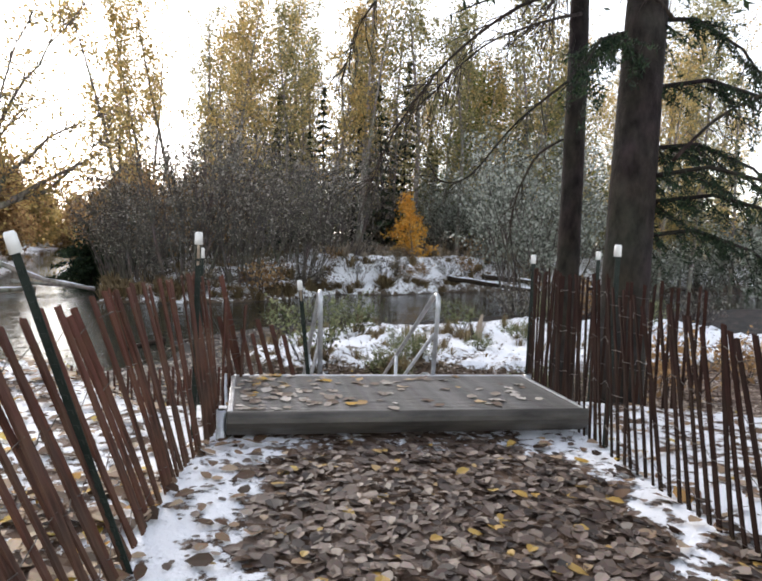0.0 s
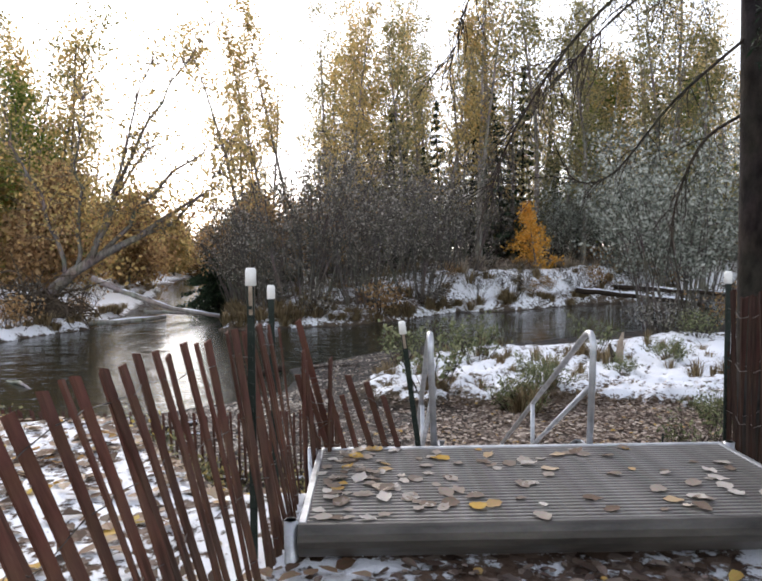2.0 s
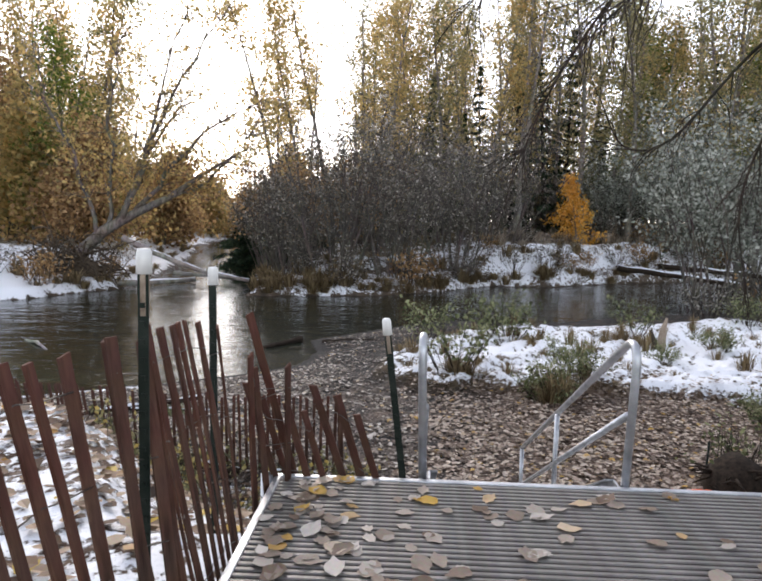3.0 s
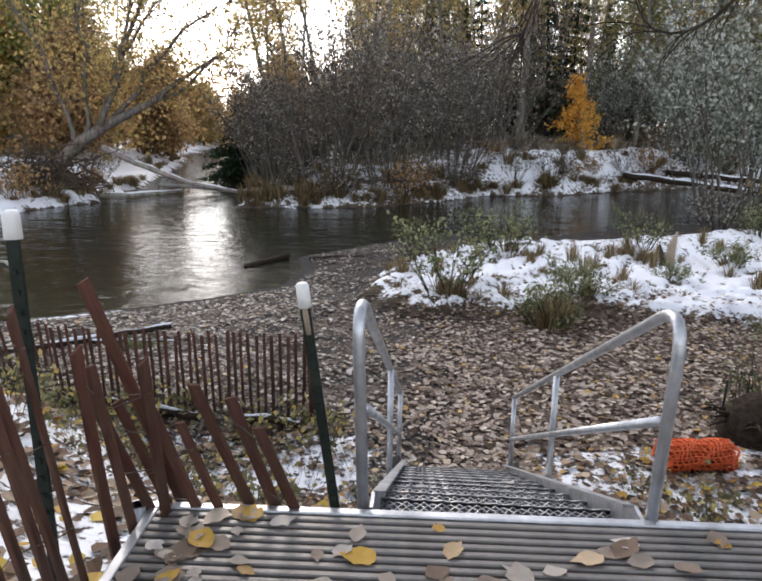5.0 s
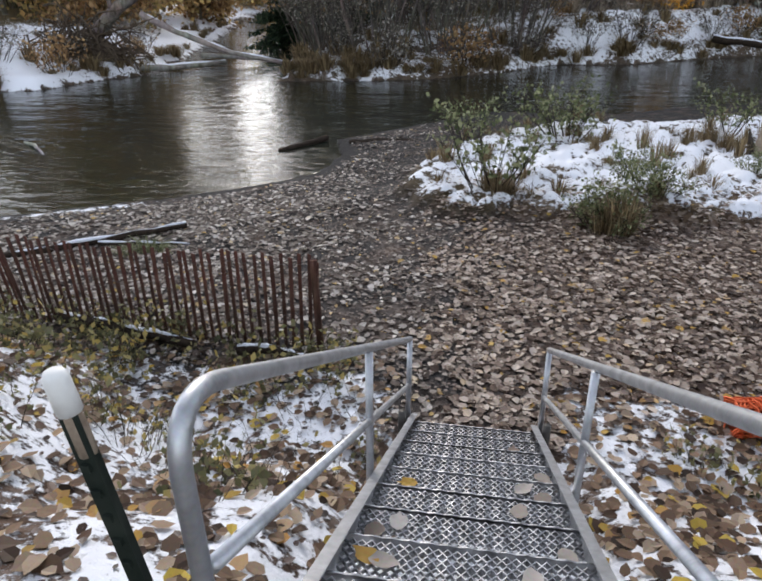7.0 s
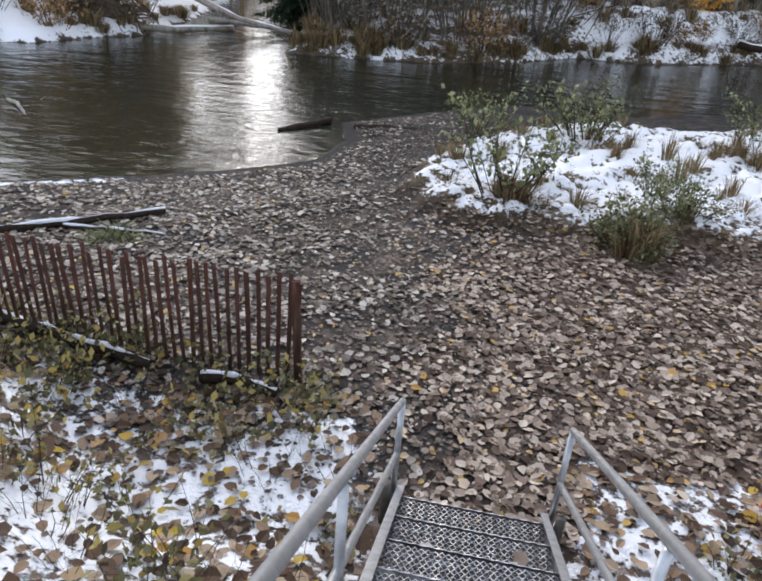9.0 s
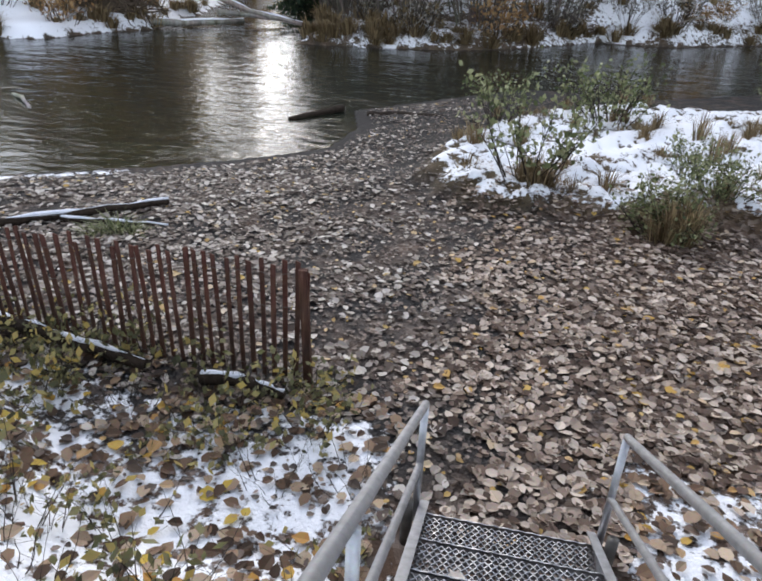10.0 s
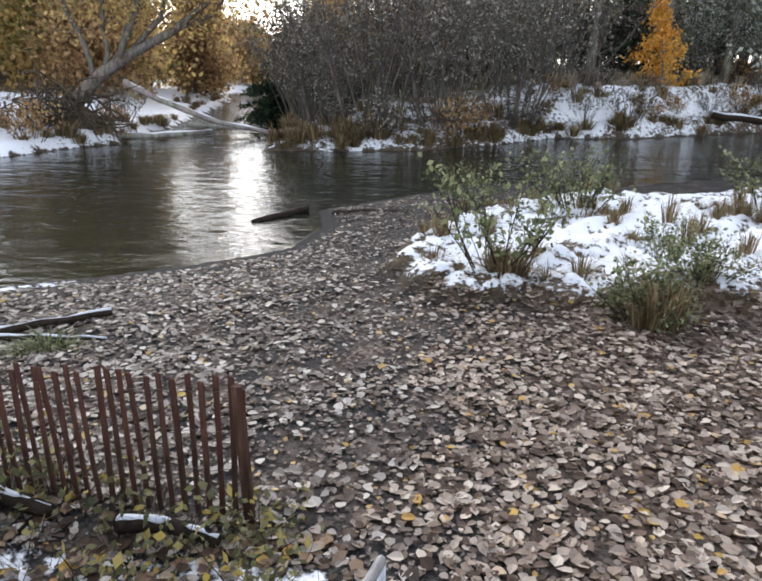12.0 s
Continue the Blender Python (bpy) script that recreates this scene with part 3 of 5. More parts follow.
def build_stairs():
    t = thing("metal_stairs", STAIR, "aluminium stairs with open diamond-grip treads and tube handrails", "stairs")
    me = tread_mesh()
    for k in range(1, TREADS + 1):
        part("tread", me, M_ALU, t, m=pose(0, RUN * (k - 0.5) + 0.02, DECK_Z - RISE * k))
    s = RISE / RUN
    y1 = RUN * TREADS + 0.06
    for sx in (-1, 1):
        x = sx * (HALF + 0.012)
        g = Geo()
        for xx in (x - 0.006, x + 0.006):
            g.v += [(xx, -0.015, DECK_Z - 0.16), (xx, -0.015, DECK_Z - 0.0), (xx, 0.08, DECK_Z - 0.0), (xx, y1, DECK_Z + 0.04 - s * y1), (xx, y1, DECK_Z - 0.14 - s * y1)]
        g.f += [(0, 1, 2, 3, 4), (9, 8, 7, 6, 5)] + [(i, i + 5, (i + 1) % 5 + 5, (i + 1) % 5) for i in range(5)]
        # flange
        g.box((0, 0, 0), (0.04, 1, 0.008), Matrix.Translation((x - (0.04 if sx > 0 else 0.0), 0.08, DECK_Z - 0.004)) @ Matrix(((1, 0, 0, 0), (0, y1 - 0.08, 0, 0), (0, -s * y1 + 0.04, 1, 0), (0, 0, 0, 1))))
        part("stringer", g, M_ALU, t, smooth=False)
        hx = sx * 0.458
        top, R = 0.905, 0.11
        slope_pt = lambda y: top - 0.03 - 0.522 * (y - 0.05)
        tx = hx + sx * 0.02
        pts = [(hx, 0.012, DECK_Z - 0.12), (tx, 0.005, top - R - 0.06)]
        c0 = Vector((tx, 0.005, top - 0.0))
        a, b = Vector((tx, 0.005, top - R - 0.06)), Vector((tx, 0.2, slope_pt(0.2)))
        for i in range(1, 9):
            u = i / 9
            q = a * (1 - u) ** 2 + c0 * 2 * u * (1 - u) + b * u * u
            pts.append(tuple(q))
        end_y = 3.06
        pts += [tuple(b), (hx, end_y, slope_pt(end_y))]
        rail = part("handrail", Geo().tube(pts, 0.0195, 14), M_ALU, t, "bent bright aluminium tube")
        part("end_post", Geo().tube([(hx, end_y - 0.005, slope_pt(end_y) - 0.005), (hx, end_y - 0.02, slope_pt(end_y) - 0.72)], 0.0185, 12), M_ALU, rail)
        part("middle_post", Geo().tube([(hx, 1.56, slope_pt(1.56) - 0.02), (hx, 1.56, slope_pt(1.56) - 0.76)], 0.0175, 12), M_ALU, rail)
        part("middle_rail", Geo().tube([(hx, 0.02, slope_pt(0.02) - 0.37), (hx, end_y - 0.01, slope_pt(end_y) - 0.36)], 0.017, 12), M_ALU, rail)
        part("foot_socket", Geo().tube([(hx + sx * 0.03, end_y - 0.12, -1.52), (hx + sx * 0.03, end_y - 0.12, -1.2)], 0.028, 12), M_FASCIA, t)


build_stairs()

# ---- fences ----
LATH_W, LATH_T = 0.045, 0.010


def lath_mesh(length, k, material=M_LATH):
    g = Geo()
    n = 3
    r = random.Random(k)
    bow, tw = r.uniform(-0.012, 0.012), r.uniform(-0.1, 0.1)
    for i in range(n + 1):
        u = i / n
        z = length * u
        o = bow * math.sin(math.pi * u)
        ca, sa = math.cos(tw * u), math.sin(tw * u)
        for a, b in ((-LATH_W / 2, -LATH_T / 2), (LATH_W / 2, -LATH_T / 2), (LATH_W / 2, LATH_T / 2), (-LATH_W / 2, LATH_T / 2)):
            g.v.append((a * ca - b * sa, a * sa + b * ca + o, z + (0.006 * (1 if a > 0 else -1) * (k % 3 - 1) if i == n else 0)))
    for i in range(n):
        g.f += [(4 * i + q, 4 * i + (q + 1) % 4, 4 * i + 4 + (q + 1) % 4, 4 * i + 4 + q) for q in range(4)]
    g.f += [(3, 2, 1, 0), (4 * n, 4 * n + 1, 4 * n + 2, 4 * n + 3)]
    return g.mesh("slat", material, False)


LATHS = [lath_mesh(1.2, k) for k in range(8)]
BACKLIT_LATHS = [lath_mesh(1.2, k, M_LATHBACKLIT) for k in range(8)]


def along(line, s):
    for a, b in zip(line[:-1], line[1:]):
        d = math.dist(a[:2], b[:2])
        if s <= d:
            u = s / d
            return [a[i] + (b[i] - a[i]) * u for i in range(len(a))], math.atan2(b[1] - a[1], b[0] - a[0])
        s -= d
    return list(b), math.atan2(b[1] - a[1], b[0] - a[0])


def snow_fence(line, label, pitch=0.079, wires=(0.12, 0.38, 0.64, 0.9), seed=1, jitter=0.02, group="snow fences", wide=1.0, laths=None):
    """line: x, y, z of the foot, lean along the line in degrees, lean sideways, slat length."""
    r = random.Random(seed)
    t = thing("snow_fence", pose(0, 0, 0), label, "fence", group)
    total = sum(math.dist(a[:2], b[:2]) for a, b in zip(line[:-1], line[1:]))
    n = int(total / pitch)
    strands = [[] for _ in wires]
    for i in range(n + 1):
        (x, y, z, lean, side, length), az = along(line, i * pitch)
        k = r.randrange(8)
        lean += r.gauss(0, 0.7)
        side += r.gauss(0, 1.0)
        m = pose(x, y, z + r.gauss(0, jitter), 0, 0, math.degrees(az)) @ pose(0, 0, 0, side, lean, r.gauss(0, 9)) @ Matrix.Diagonal((wide * r.uniform(0.85, 1.12), 1, length / 1.2, 1))
        part("slat", (laths or LATHS)[k], M_LATH, t, m=m)
        for st, w in zip(strands, wires):
            p = m @ Vector((0, (LATH_T if i % 2 else -LATH_T), 1.2 * w))
            st.append(tuple(p))
    for st in strands:
        part("wire", Geo().tube(st, 0.0022, 4), M_WIRE, t, "twisted rusty wire")
    return t


def fence_post(x, y, z0, top, lean_x, lean_y, label, wood=0.0, cap=0.023):
    """A studded steel T-post, its head leaning by lean_x, lean_y metres."""
    L = top - z0
    t = thing("fence_post", pose(x, y, z0), label, "fence post", "fence posts")
    shear = Matrix(((1, 0, lean_x / L, 0), (0, 1, lean_y / L, 0), (0, 0, 1, 0), (0, 0, 0, 1)))
    g = Geo().box((-0.016, -0.003, -0.25), (0.016, 0.003, L - 0.03), shear)
    g.box((-0.003, 0.0035, -0.25), (0.003, 0.032, L - 0.03), shear)
    for i in range(int((L - 0.13) / 0.055)):
        g.box((-0.007, -0.011, 0.05 + i * 0.055), (0.007, -0.0035, 0.065 + i * 0.055), shear)
    part("post", g, M_POST, t, smooth=False)
    if wood:
        part("bare_head", Geo().tube([tuple(shear @ Vector((0, 0.01, L - wood))), tuple(shear @ Vector((0, 0.01, L - 0.02)))], 0.0165, 8), M_WOODPOST, t, "bare unpainted stretch under the cap")
    a, b = shear @ Vector((0, 0.008, L - 0.075)), shear @ Vector((0, 0.008, L))
    c = a.lerp(b, 0.85)
    part("cap", Geo().tube([tuple(a), tuple(c), tuple(b)], [cap, cap * 0.97, cap * 0.75], 10), M_CAP, t, "white plastic safety cap")
    return t


def on(x, y, d=0.0):
    return height(x, y) + d


snow_fence([(-1.75, -1.2, 0.0, -6, -18, 0.97), (-1.6, 1.2, 0.0, -6, -22, 0.98), (-1.52, 2.8, 0, -6, -20, 1.0), (-1.43, 3.6, 0, -5, -14, 1.02), (-1.35, 4.0, 0.0, -3, -9, 1.02)],
           "dark red wooden slat snow fence leaning along the path", seed=3, wide=0.8, pitch=0.072)
snow_fence([(-1.33, 4.06, 0.0, -2, -9, 1.02), (-1.29, 4.35, 0.0, -2, -9, 1.02), (-1.29, 4.98, -0.08, -4, -8, 1.04)],
           "bunched red slats of snow fence beside the landing", seed=13, pitch=0.074, wide=0.74)
slip = snow_fence([(-1.27, 5.12, -0.22, -9, 3, 1.06), (-1.14, 5.29, -0.33, -13, 9, 1.05), (-0.94, 5.37, -0.38, -15, 12, 1.05), (-0.5, 5.38, -0.43, -15, 12, 1.04)],
           "short slipping run of red slat snow fence beside the landing", pitch=0.088, seed=21, jitter=0.04, wide=0.74)
part("slat", LATHS[2], M_LATH, slip, m=pose(-1.06, 5.33, -0.19) @ pose(0, 0, 0, 10, -14, 8) @ Matrix.Diagonal((0.8, 1, 1, 1)))
# both right-hand runs use the laths with backlit shade in their colour
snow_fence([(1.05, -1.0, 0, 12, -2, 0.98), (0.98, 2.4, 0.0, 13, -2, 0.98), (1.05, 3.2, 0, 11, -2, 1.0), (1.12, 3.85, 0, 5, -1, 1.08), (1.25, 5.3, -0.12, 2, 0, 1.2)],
           "weathered slat snow fence coloured dark as backlit, by the spruce trees", seed=5, pitch=0.084, wide=0.52, laths=BACKLIT_LATHS)
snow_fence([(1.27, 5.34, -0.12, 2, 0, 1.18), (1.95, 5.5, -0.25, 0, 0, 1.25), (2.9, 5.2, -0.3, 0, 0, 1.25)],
           "dark slat snow fence turning off behind the landing", seed=6, wide=0.6, laths=BACKLIT_LATHS)
snow_fence([(-7.2, 10.2, on(-7.2, 10.2, -0.05), -6, 0, 0.95), (-5.4, 9.75, on(-5.4, 9.75, -0.05), -12, 0, 0.95), (-4.4, 9.62, on(-4.4, 9.62, -0.05), -10, 0, 0.93), (-3.5, 9.5, on(-3.5, 9.5, -0.05), -3, 0, 0.92), (-1.33, 9.42, on(-1.33, 9.42, -0.05), 1, 0, 0.93)],
           "red-brown slat snow fence along the foot of the bank", pitch=0.076, seed=7, wide=0.72)
fence_post(-1.52, 2.6, 0, 1.24, -0.40, -0.02, "leaning dark steel post with a white cap among the slats")
fence_post(-1.42, 4.2, 0, 1.27, 0.01, -0.01, "dark green steel post with a white cap and bare head", 0.2, 0.024)
fence_post(-1.44, 5.0, -0.05, 1.16, -0.01, 0.0, "dark steel post with a white cap at the fence corner")
fence_post(-0.565, 5.29, -0.35, 0.93, -0.16, -0.06, "leaning dark steel post with a white cap beside the handrail", 0.16, 0.021)
fence_post(1.15, 3.86, 0, 1.30, 0, 0, "dark steel post with a white cap by the spruce trees")
fence_post(1.25, 5.32, -0.1, 1.2, 0, 0, "dark steel post with a white cap at the landing's corner")
fence_post(1.95, 5.5, -0.2, 1.25, 0, 0, "dark steel post with a white cap behind the landing")
ep = thing("fence_stake", pose(-1.32, 9.40, on(-1.32, 9.40, -0.1)), "thick red-brown wooden stake ending the lower snow fence", "stake")
part("stake", Geo().box((-0.028, -0.02, 0), (0.028, 0.02, 0.97), pose(0, 0, 0, 0, -2, 0)), M_LATH, ep, smooth=False)
gs = thing("garden_stake", pose(2.74, 9.5, on(2.74, 9.5, -0.1)), "thin dark metal stake in the leafy ground", "stake")
part("rod", Geo().tube([(0, 0, 0), (0.01, 0, 0.62)], 0.013, 6), M_POST, gs)

# ---- trees and bushes ----


def bent(p, d, length, n, r, droop=0.0, wob=0.12):
    """Points of a limb from p in direction d."""
    pts = [Vector(p)]
    d = Vector(d).normalized()
    for i in range(n):
        d = (d + Vector((r.gauss(0, wob), r.gauss(0, wob), r.gauss(0, wob) - droop))).normalized()
        pts.append(pts[-1] + d * length / n)
    return pts


def taper(r0, r1, n):
    return [r0 + (r1 - r0) * i / (n - 1) for i in range(n)]


def tree(seed, H, rad, base, limbs, reach, rise, leaf_n, leaf_s, bark, leaf, label, category, twigs=3, droop=0.02, profile=None, spread=0.35, lean=0.0, forks=0, name="tree"):
    r = random.Random(seed)
    q = np.random.default_rng(seed)
    t = thing(name, pose(0, 0, 0), label, category)
    trunk_pts = bent((0, 0, -0.4), (lean, 0, 1), H + 0.4, 9, r, 0, 0.035)
    tg = Geo().tube(trunk_pts, taper(rad, rad * 0.12, 10), 8)
    tips = []
    for i in range(limbs):
        u = base + (1 - base) * (i + r.random()) / limbs
        k = u * 9
        j = min(int(k), 8)
        p = trunk_pts[j].lerp(trunk_pts[j + 1], k - j)
        L = reach * (profile(u) if profile else (1.15 - u)) * r.uniform(0.65, 1.25)
        az = r.uniform(0, 2 * math.pi)
        pts = bent(p, (math.cos(az), math.sin(az), rise), L, 5, r, droop)
        rr = max(0.012, rad * 0.32 * (1.1 - u))
        tg.tube(pts, taper(rr, 0.006, 6), 5, cap=False)
        tips += pts[2:]
        for _ in range(twigs):
            a = pts[r.randrange(1, 6)]
            tw = bent(a, (r.gauss(0, 1), r.gauss(0, 1), r.gauss(0.2, 0.7)), L * r.uniform(0.25, 0.5), 3, r, droop)
            tg.tube(tw, taper(0.012, 0.005, 4), 3, cap=False)
            tips += tw[1:] * 2
    part("trunk", tg, bark, t)
    if leaf_n:
        tp = np.array([tuple(p) for p in tips])
        c = tp[q.integers(0, len(tp), leaf_n)] + q.normal(size=(leaf_n, 3)) * spread
        part("crown", Geo().leaves(c, leaf_s, 0.65, 0.3, r=q), leaf, t)
    return t


def spruce(seed, H, rad, base, reach, needles, label, bare=0.0, name="spruce_tree", whorl=0.32, size=0.11):
    r = random.Random(seed)
    q = np.random.default_rng(seed)
    t = thing(name, pose(0, 0, 0), label, "spruce")
    pts = bent((0, 0, -0.4), (0, 0, 1), H + 0.4, 9, r, 0, 0.012)
    tg = Geo().tube(pts, taper(rad, rad * 0.1, 10), 12)
    cs = []
    z = base * H
    while z < H:
        u = z / H
        for _ in range(5):
            az = r.uniform(0, 2 * math.pi)
            L = reach * (1.03 - u) * r.uniform(0.7, 1.15)
            p = pts[min(int(u * 9), 8)].lerp(pts[min(int(u * 9) + 1, 9)], u * 9 - int(u * 9))
            lp = bent((p.x, p.y, z), (math.cos(az), math.sin(az), -0.12), L, 4, r, 0.05, 0.06)
            tg.tube(lp, taper(0.03, 0.006, 5), 4, cap=False)
            for a, b in zip(lp[:-1], lp[1:]):
                for k in range(needles):
                    c = a.lerp(b, r.random())
                    cs.append((c.x + r.gauss(0, 0.13 * L ** 0.5), c.y + r.gauss(0, 0.13 * L ** 0.5), c.z - abs(r.gauss(0, 0.1))))
        z += whorl * r.uniform(0.8, 1.3) * (1 + 0.6 * (1 - u))
    part("trunk", tg, M_SPRUCE, t)
    part("crown", Geo().leaves(np.array(cs), size, 0.32, 0.5, r=q), M_NEEDLE, t)
    return t


def bush(seed, H, W, stems, leaf_n, leaf_s, bark, leaf, label, category="bush", lean=0.5, twigs=5, spread=0.2, rad=0.03, name="bush", low=0.25, droop=0.02):
    r = random.Random(seed)
    q = np.random.default_rng(seed)
    t = thing(name, pose(0, 0, 0), label, category)
    g = Geo()
    tips = []
    for i in range(stems):
        az = r.uniform(0, 2 * math.pi)
        k = r.random() ** 0.6
        b = (math.cos(az) * W * 0.22 * k, math.sin(az) * W * 0.22 * k, -0.1)
        L = H * r.uniform(0.65, 1.08)
        pts = bent(b, (math.cos(az) * lean * k, math.sin(az) * lean * k, 1), L, 6, r, droop, 0.09)
        g.tube(pts, taper(rad * r.uniform(0.6, 1.2), rad * 0.2, 7), 5, cap=False)
        tips += pts[4:]
        for _ in range(twigs):
            u = r.uniform(low, 1.0) * 6
            j = min(int(u), 5)
            a = pts[j].lerp(pts[j + 1], u - j)
            tw = bent(a, (r.gauss(0, 1) * 0.8, r.gauss(0, 1) * 0.8, r.uniform(0.2, 1.2)), H * r.uniform(0.12, 0.3), 3, r, droop)
            g.tube(tw, taper(rad * 0.3, rad * 0.12, 4), 3, cap=False)
            tips += tw[1:]
    part("branchwork", g, bark, t)
    if leaf_n:
        tp = np.array([tuple(p) for p in tips])
        c = tp[q.integers(0, len(tp), leaf_n)] + q.normal(size=(leaf_n, 3)) * spread
        part("foliage", Geo().leaves(c, leaf_s, 0.6, 0.2, r=q), leaf, t)
    return t


def put(ob, x, y, scale=1.0, turn=0.0, dz=0.0, zs=None):
    ob.matrix_world = pose(x, y, height(x, y) + dz, 0, 0, turn) @ Matrix.Diagonal((scale, scale, zs or scale, 1))
    return ob


def again(ob, x, y, scale=1.0, turn=0.0, dz=0.0, group=""):
    c = copy_thing(ob, pose(0, 0, 0))
    if group:
        c["group"] = group
    return put(c, x, y, scale, turn, dz)


def scatter(protos, places, group, seed, lo=0.8, hi=1.15):
    r = random.Random(seed)
    used = set()
    for i, (x, y) in enumerate(places):
        p = protos[i % len(protos)]
        s, a = r.uniform(lo, hi), r.uniform(0, 360)
        if id(p) not in used:
            used.add(id(p))
            p["group"] = group
            put(p, x, y, s, a)
        else:
            again(p, x, y, s, a, group=group)


# tall sparse poplars and birches across the river
prof = lambda u: 0.55 + 0.9 * math.sin(math.pi * min(1, max(0, (u - 0.2) / 0.8)) ** 0.8)
poplars = [tree(20 + k, H, 0.17 + 0.03 * (k % 3), 0.22, 30, 2.5, 1.0, n, 0.11, M_ASPEN, lf, lab, "tree", 4, 0.0, prof, 0.34)
           for k, (H, n, lf, lab) in enumerate([(21, 4200, M_YELLOW, "tall slender poplar with thinning yellow autumn leaves"), (24, 3600, M_OLIVE, "tall slender poplar with sparse olive autumn leaves"),
                                                (19, 4200, M_OLIVE, "grey-stemmed birch with olive-yellow autumn leaves"), (23, 1300, M_YELLOW, "tall grey poplar almost bare of leaves"),
                                                (17, 4200, M_YELLOW, "young yellow-leaved birch in the wood"), (22, 600, M_OLIVE, "bare grey poplar with few olive leaves")])]
rr = random.Random(4)
spots = []
for i in range(98):
    for _ in range(40):
        d = rr.uniform(46, 86)
        az = radians(rr.uniform(-4.8, 40))
        x, y = math.sin(az) * d, math.cos(az) * d + 2
        if x < -8 and y < 95 and x > -26:
            continue
        if all(math.hypot(x - a, y - b) > 2.4 for a, b in spots):
            spots.append((x, y))
            break
scatter(poplars, spots, "poplars across the river", 5)
for i, (x, y) in enumerate([(-9.6, 58), (-12.6, 72)]):
    again(poplars[5 if i % 3 else 3], x, y, 0.9 + 0.05 * (i % 3), 60 * i, group="poplars across the river")
left_spots = []
for i in range(46):
    for _ in range(60):
        d = rr.uniform(46, 95)
        az = radians(rr.uniform(-48, -25.5))
        x, y = math.sin(az) * d, math.cos(az) * d + 2
        bank = -15.5 - max(0, y - 60) * 0.24
        if x < bank - 5.0 and all(math.hypot(x - a, y - b) > 2.6 for a, b in left_spots):
            left_spots.append((x, y))
            break
low_yellow = [tree(60 + k, H, 0.15, 0.1, 30, R, 0.6, 3600, 0.12, M_GREY, lf, lab, "tree", 5, 0.01, None, 0.5)
              for k, (H, R, lf, lab) in enumerate([(12, 3.4, M_OLIVE, "bushy olive-gold autumn tree on the far bank"), (11, 3.6, M_RUST, "bushy rust-coloured autumn tree up the river"),
                                                   (14, 3.6, M_GREEN, "bushy tree still green and yellow"), (15, 2.8, M_YELLOW, "slim golden autumn tree on the far bank")])]
scatter(low_yellow, left_spots, "autumn trees up the river", 6, 0.9, 1.3)
hedge = [tree(70 + k, 7.0, 0.12, 0.05, 34, 3.0, 0.5, 6500, 0.17, M_GREY, lf, lab, "tree", 5, 0.01, None, 0.55)
         for k, (lf, lab) in enumerate([(M_YELLOW, "dense low golden tree far up the river"), (M_RUST, "dense low rust-coloured tree far up the river")])]
hedge_spots = [(-22, 46.5), (-24.5, 51), (-26, 57), (-21.5, 42), (-25, 44), (-22.5, 60), (-24, 65), (-26.5, 70), (-28, 76), (-30, 82), (-32, 88), (-34, 93), (-11, 58), (-11.5, 64), (-13, 71), (-14.8, 79), (-17.5, 88), (-20.5, 98), (-30.5, 100), (-33, 95), (-36, 104), (-27, 124), (-31, 123), (-23, 123), (-40, 100), (-17, 106), (-35, 112), (-19, 118), (-34, 118), (-29, 116), (-38, 108), (-40, 115), (-32, 108), (-25, 112), (-22, 110), (-43, 110), (-36, 98), (-28, 108)]
scatter(hedge, hedge_spots, "golden trees closing the river", 12, 0.9, 1.25)
tall_left = [(-34, 58), (-42, 50), (-50, 52), (-46, 62), (-38, 68), (-56, 58), (-29, 50), (-60, 48), (-33, 74), (-62, 66), (-26.5, 62)]
for i, (x, y) in enumerate(tall_left):
    again(poplars[i % 5], x, y, 0.75 + 0.04 * (i % 4), 50 * i, group="poplars on the left bank")
# thin yellow trees that lean over the bend of the river
airy = [tree(90, 19.5, 0.2, 0.35, 16, 3.4, 0.9, 2800, 0.13, M_GREY, M_YELLOW, "airy leaning birch with tufts of yellow leaves", "tree", 5, 0.01, lambda u: 1.1 - 0.5 * u, 0.4, -0.07),
        tree(91, 19.0, 0.17, 0.3, 18, 3.6, 0.8, 1300, 0.13, M_GREY, M_OLIVE, "airy birch with thin olive-yellow leaves by the river's bend", "tree", 5, 0.01, lambda u: 1.1 - 0.5 * u, 0.4, 0.3),
        tree(92, 20.0, 0.15, 0.45, 14, 2.4, 1.0, 1800, 0.12, M_GREY, M_YELLOW, "slim grey birch nearly bare by the river's bend", "tree", 4, 0.01, None, 0.35, -0.05)]
for ob, (x, y) in zip(airy, [(-9.9, 50), (-24.2, 46), (-8.2, 51)]):
    ob["group"] = "birches at the river's bend"
    put(ob, x, y)
again(airy[2], -6.4, 50.5, 1.05, 20, group="birches at the river's bend")
again(airy[2], -11.6, 57, 1.0, 110, group="birches at the river's bend")
again(airy[0], -14.0, 66, 0.9, 200, group="birches at the river's bend")
again(airy[1], -26.6, 49, 0.9, -25, group="birches at the river's bend")
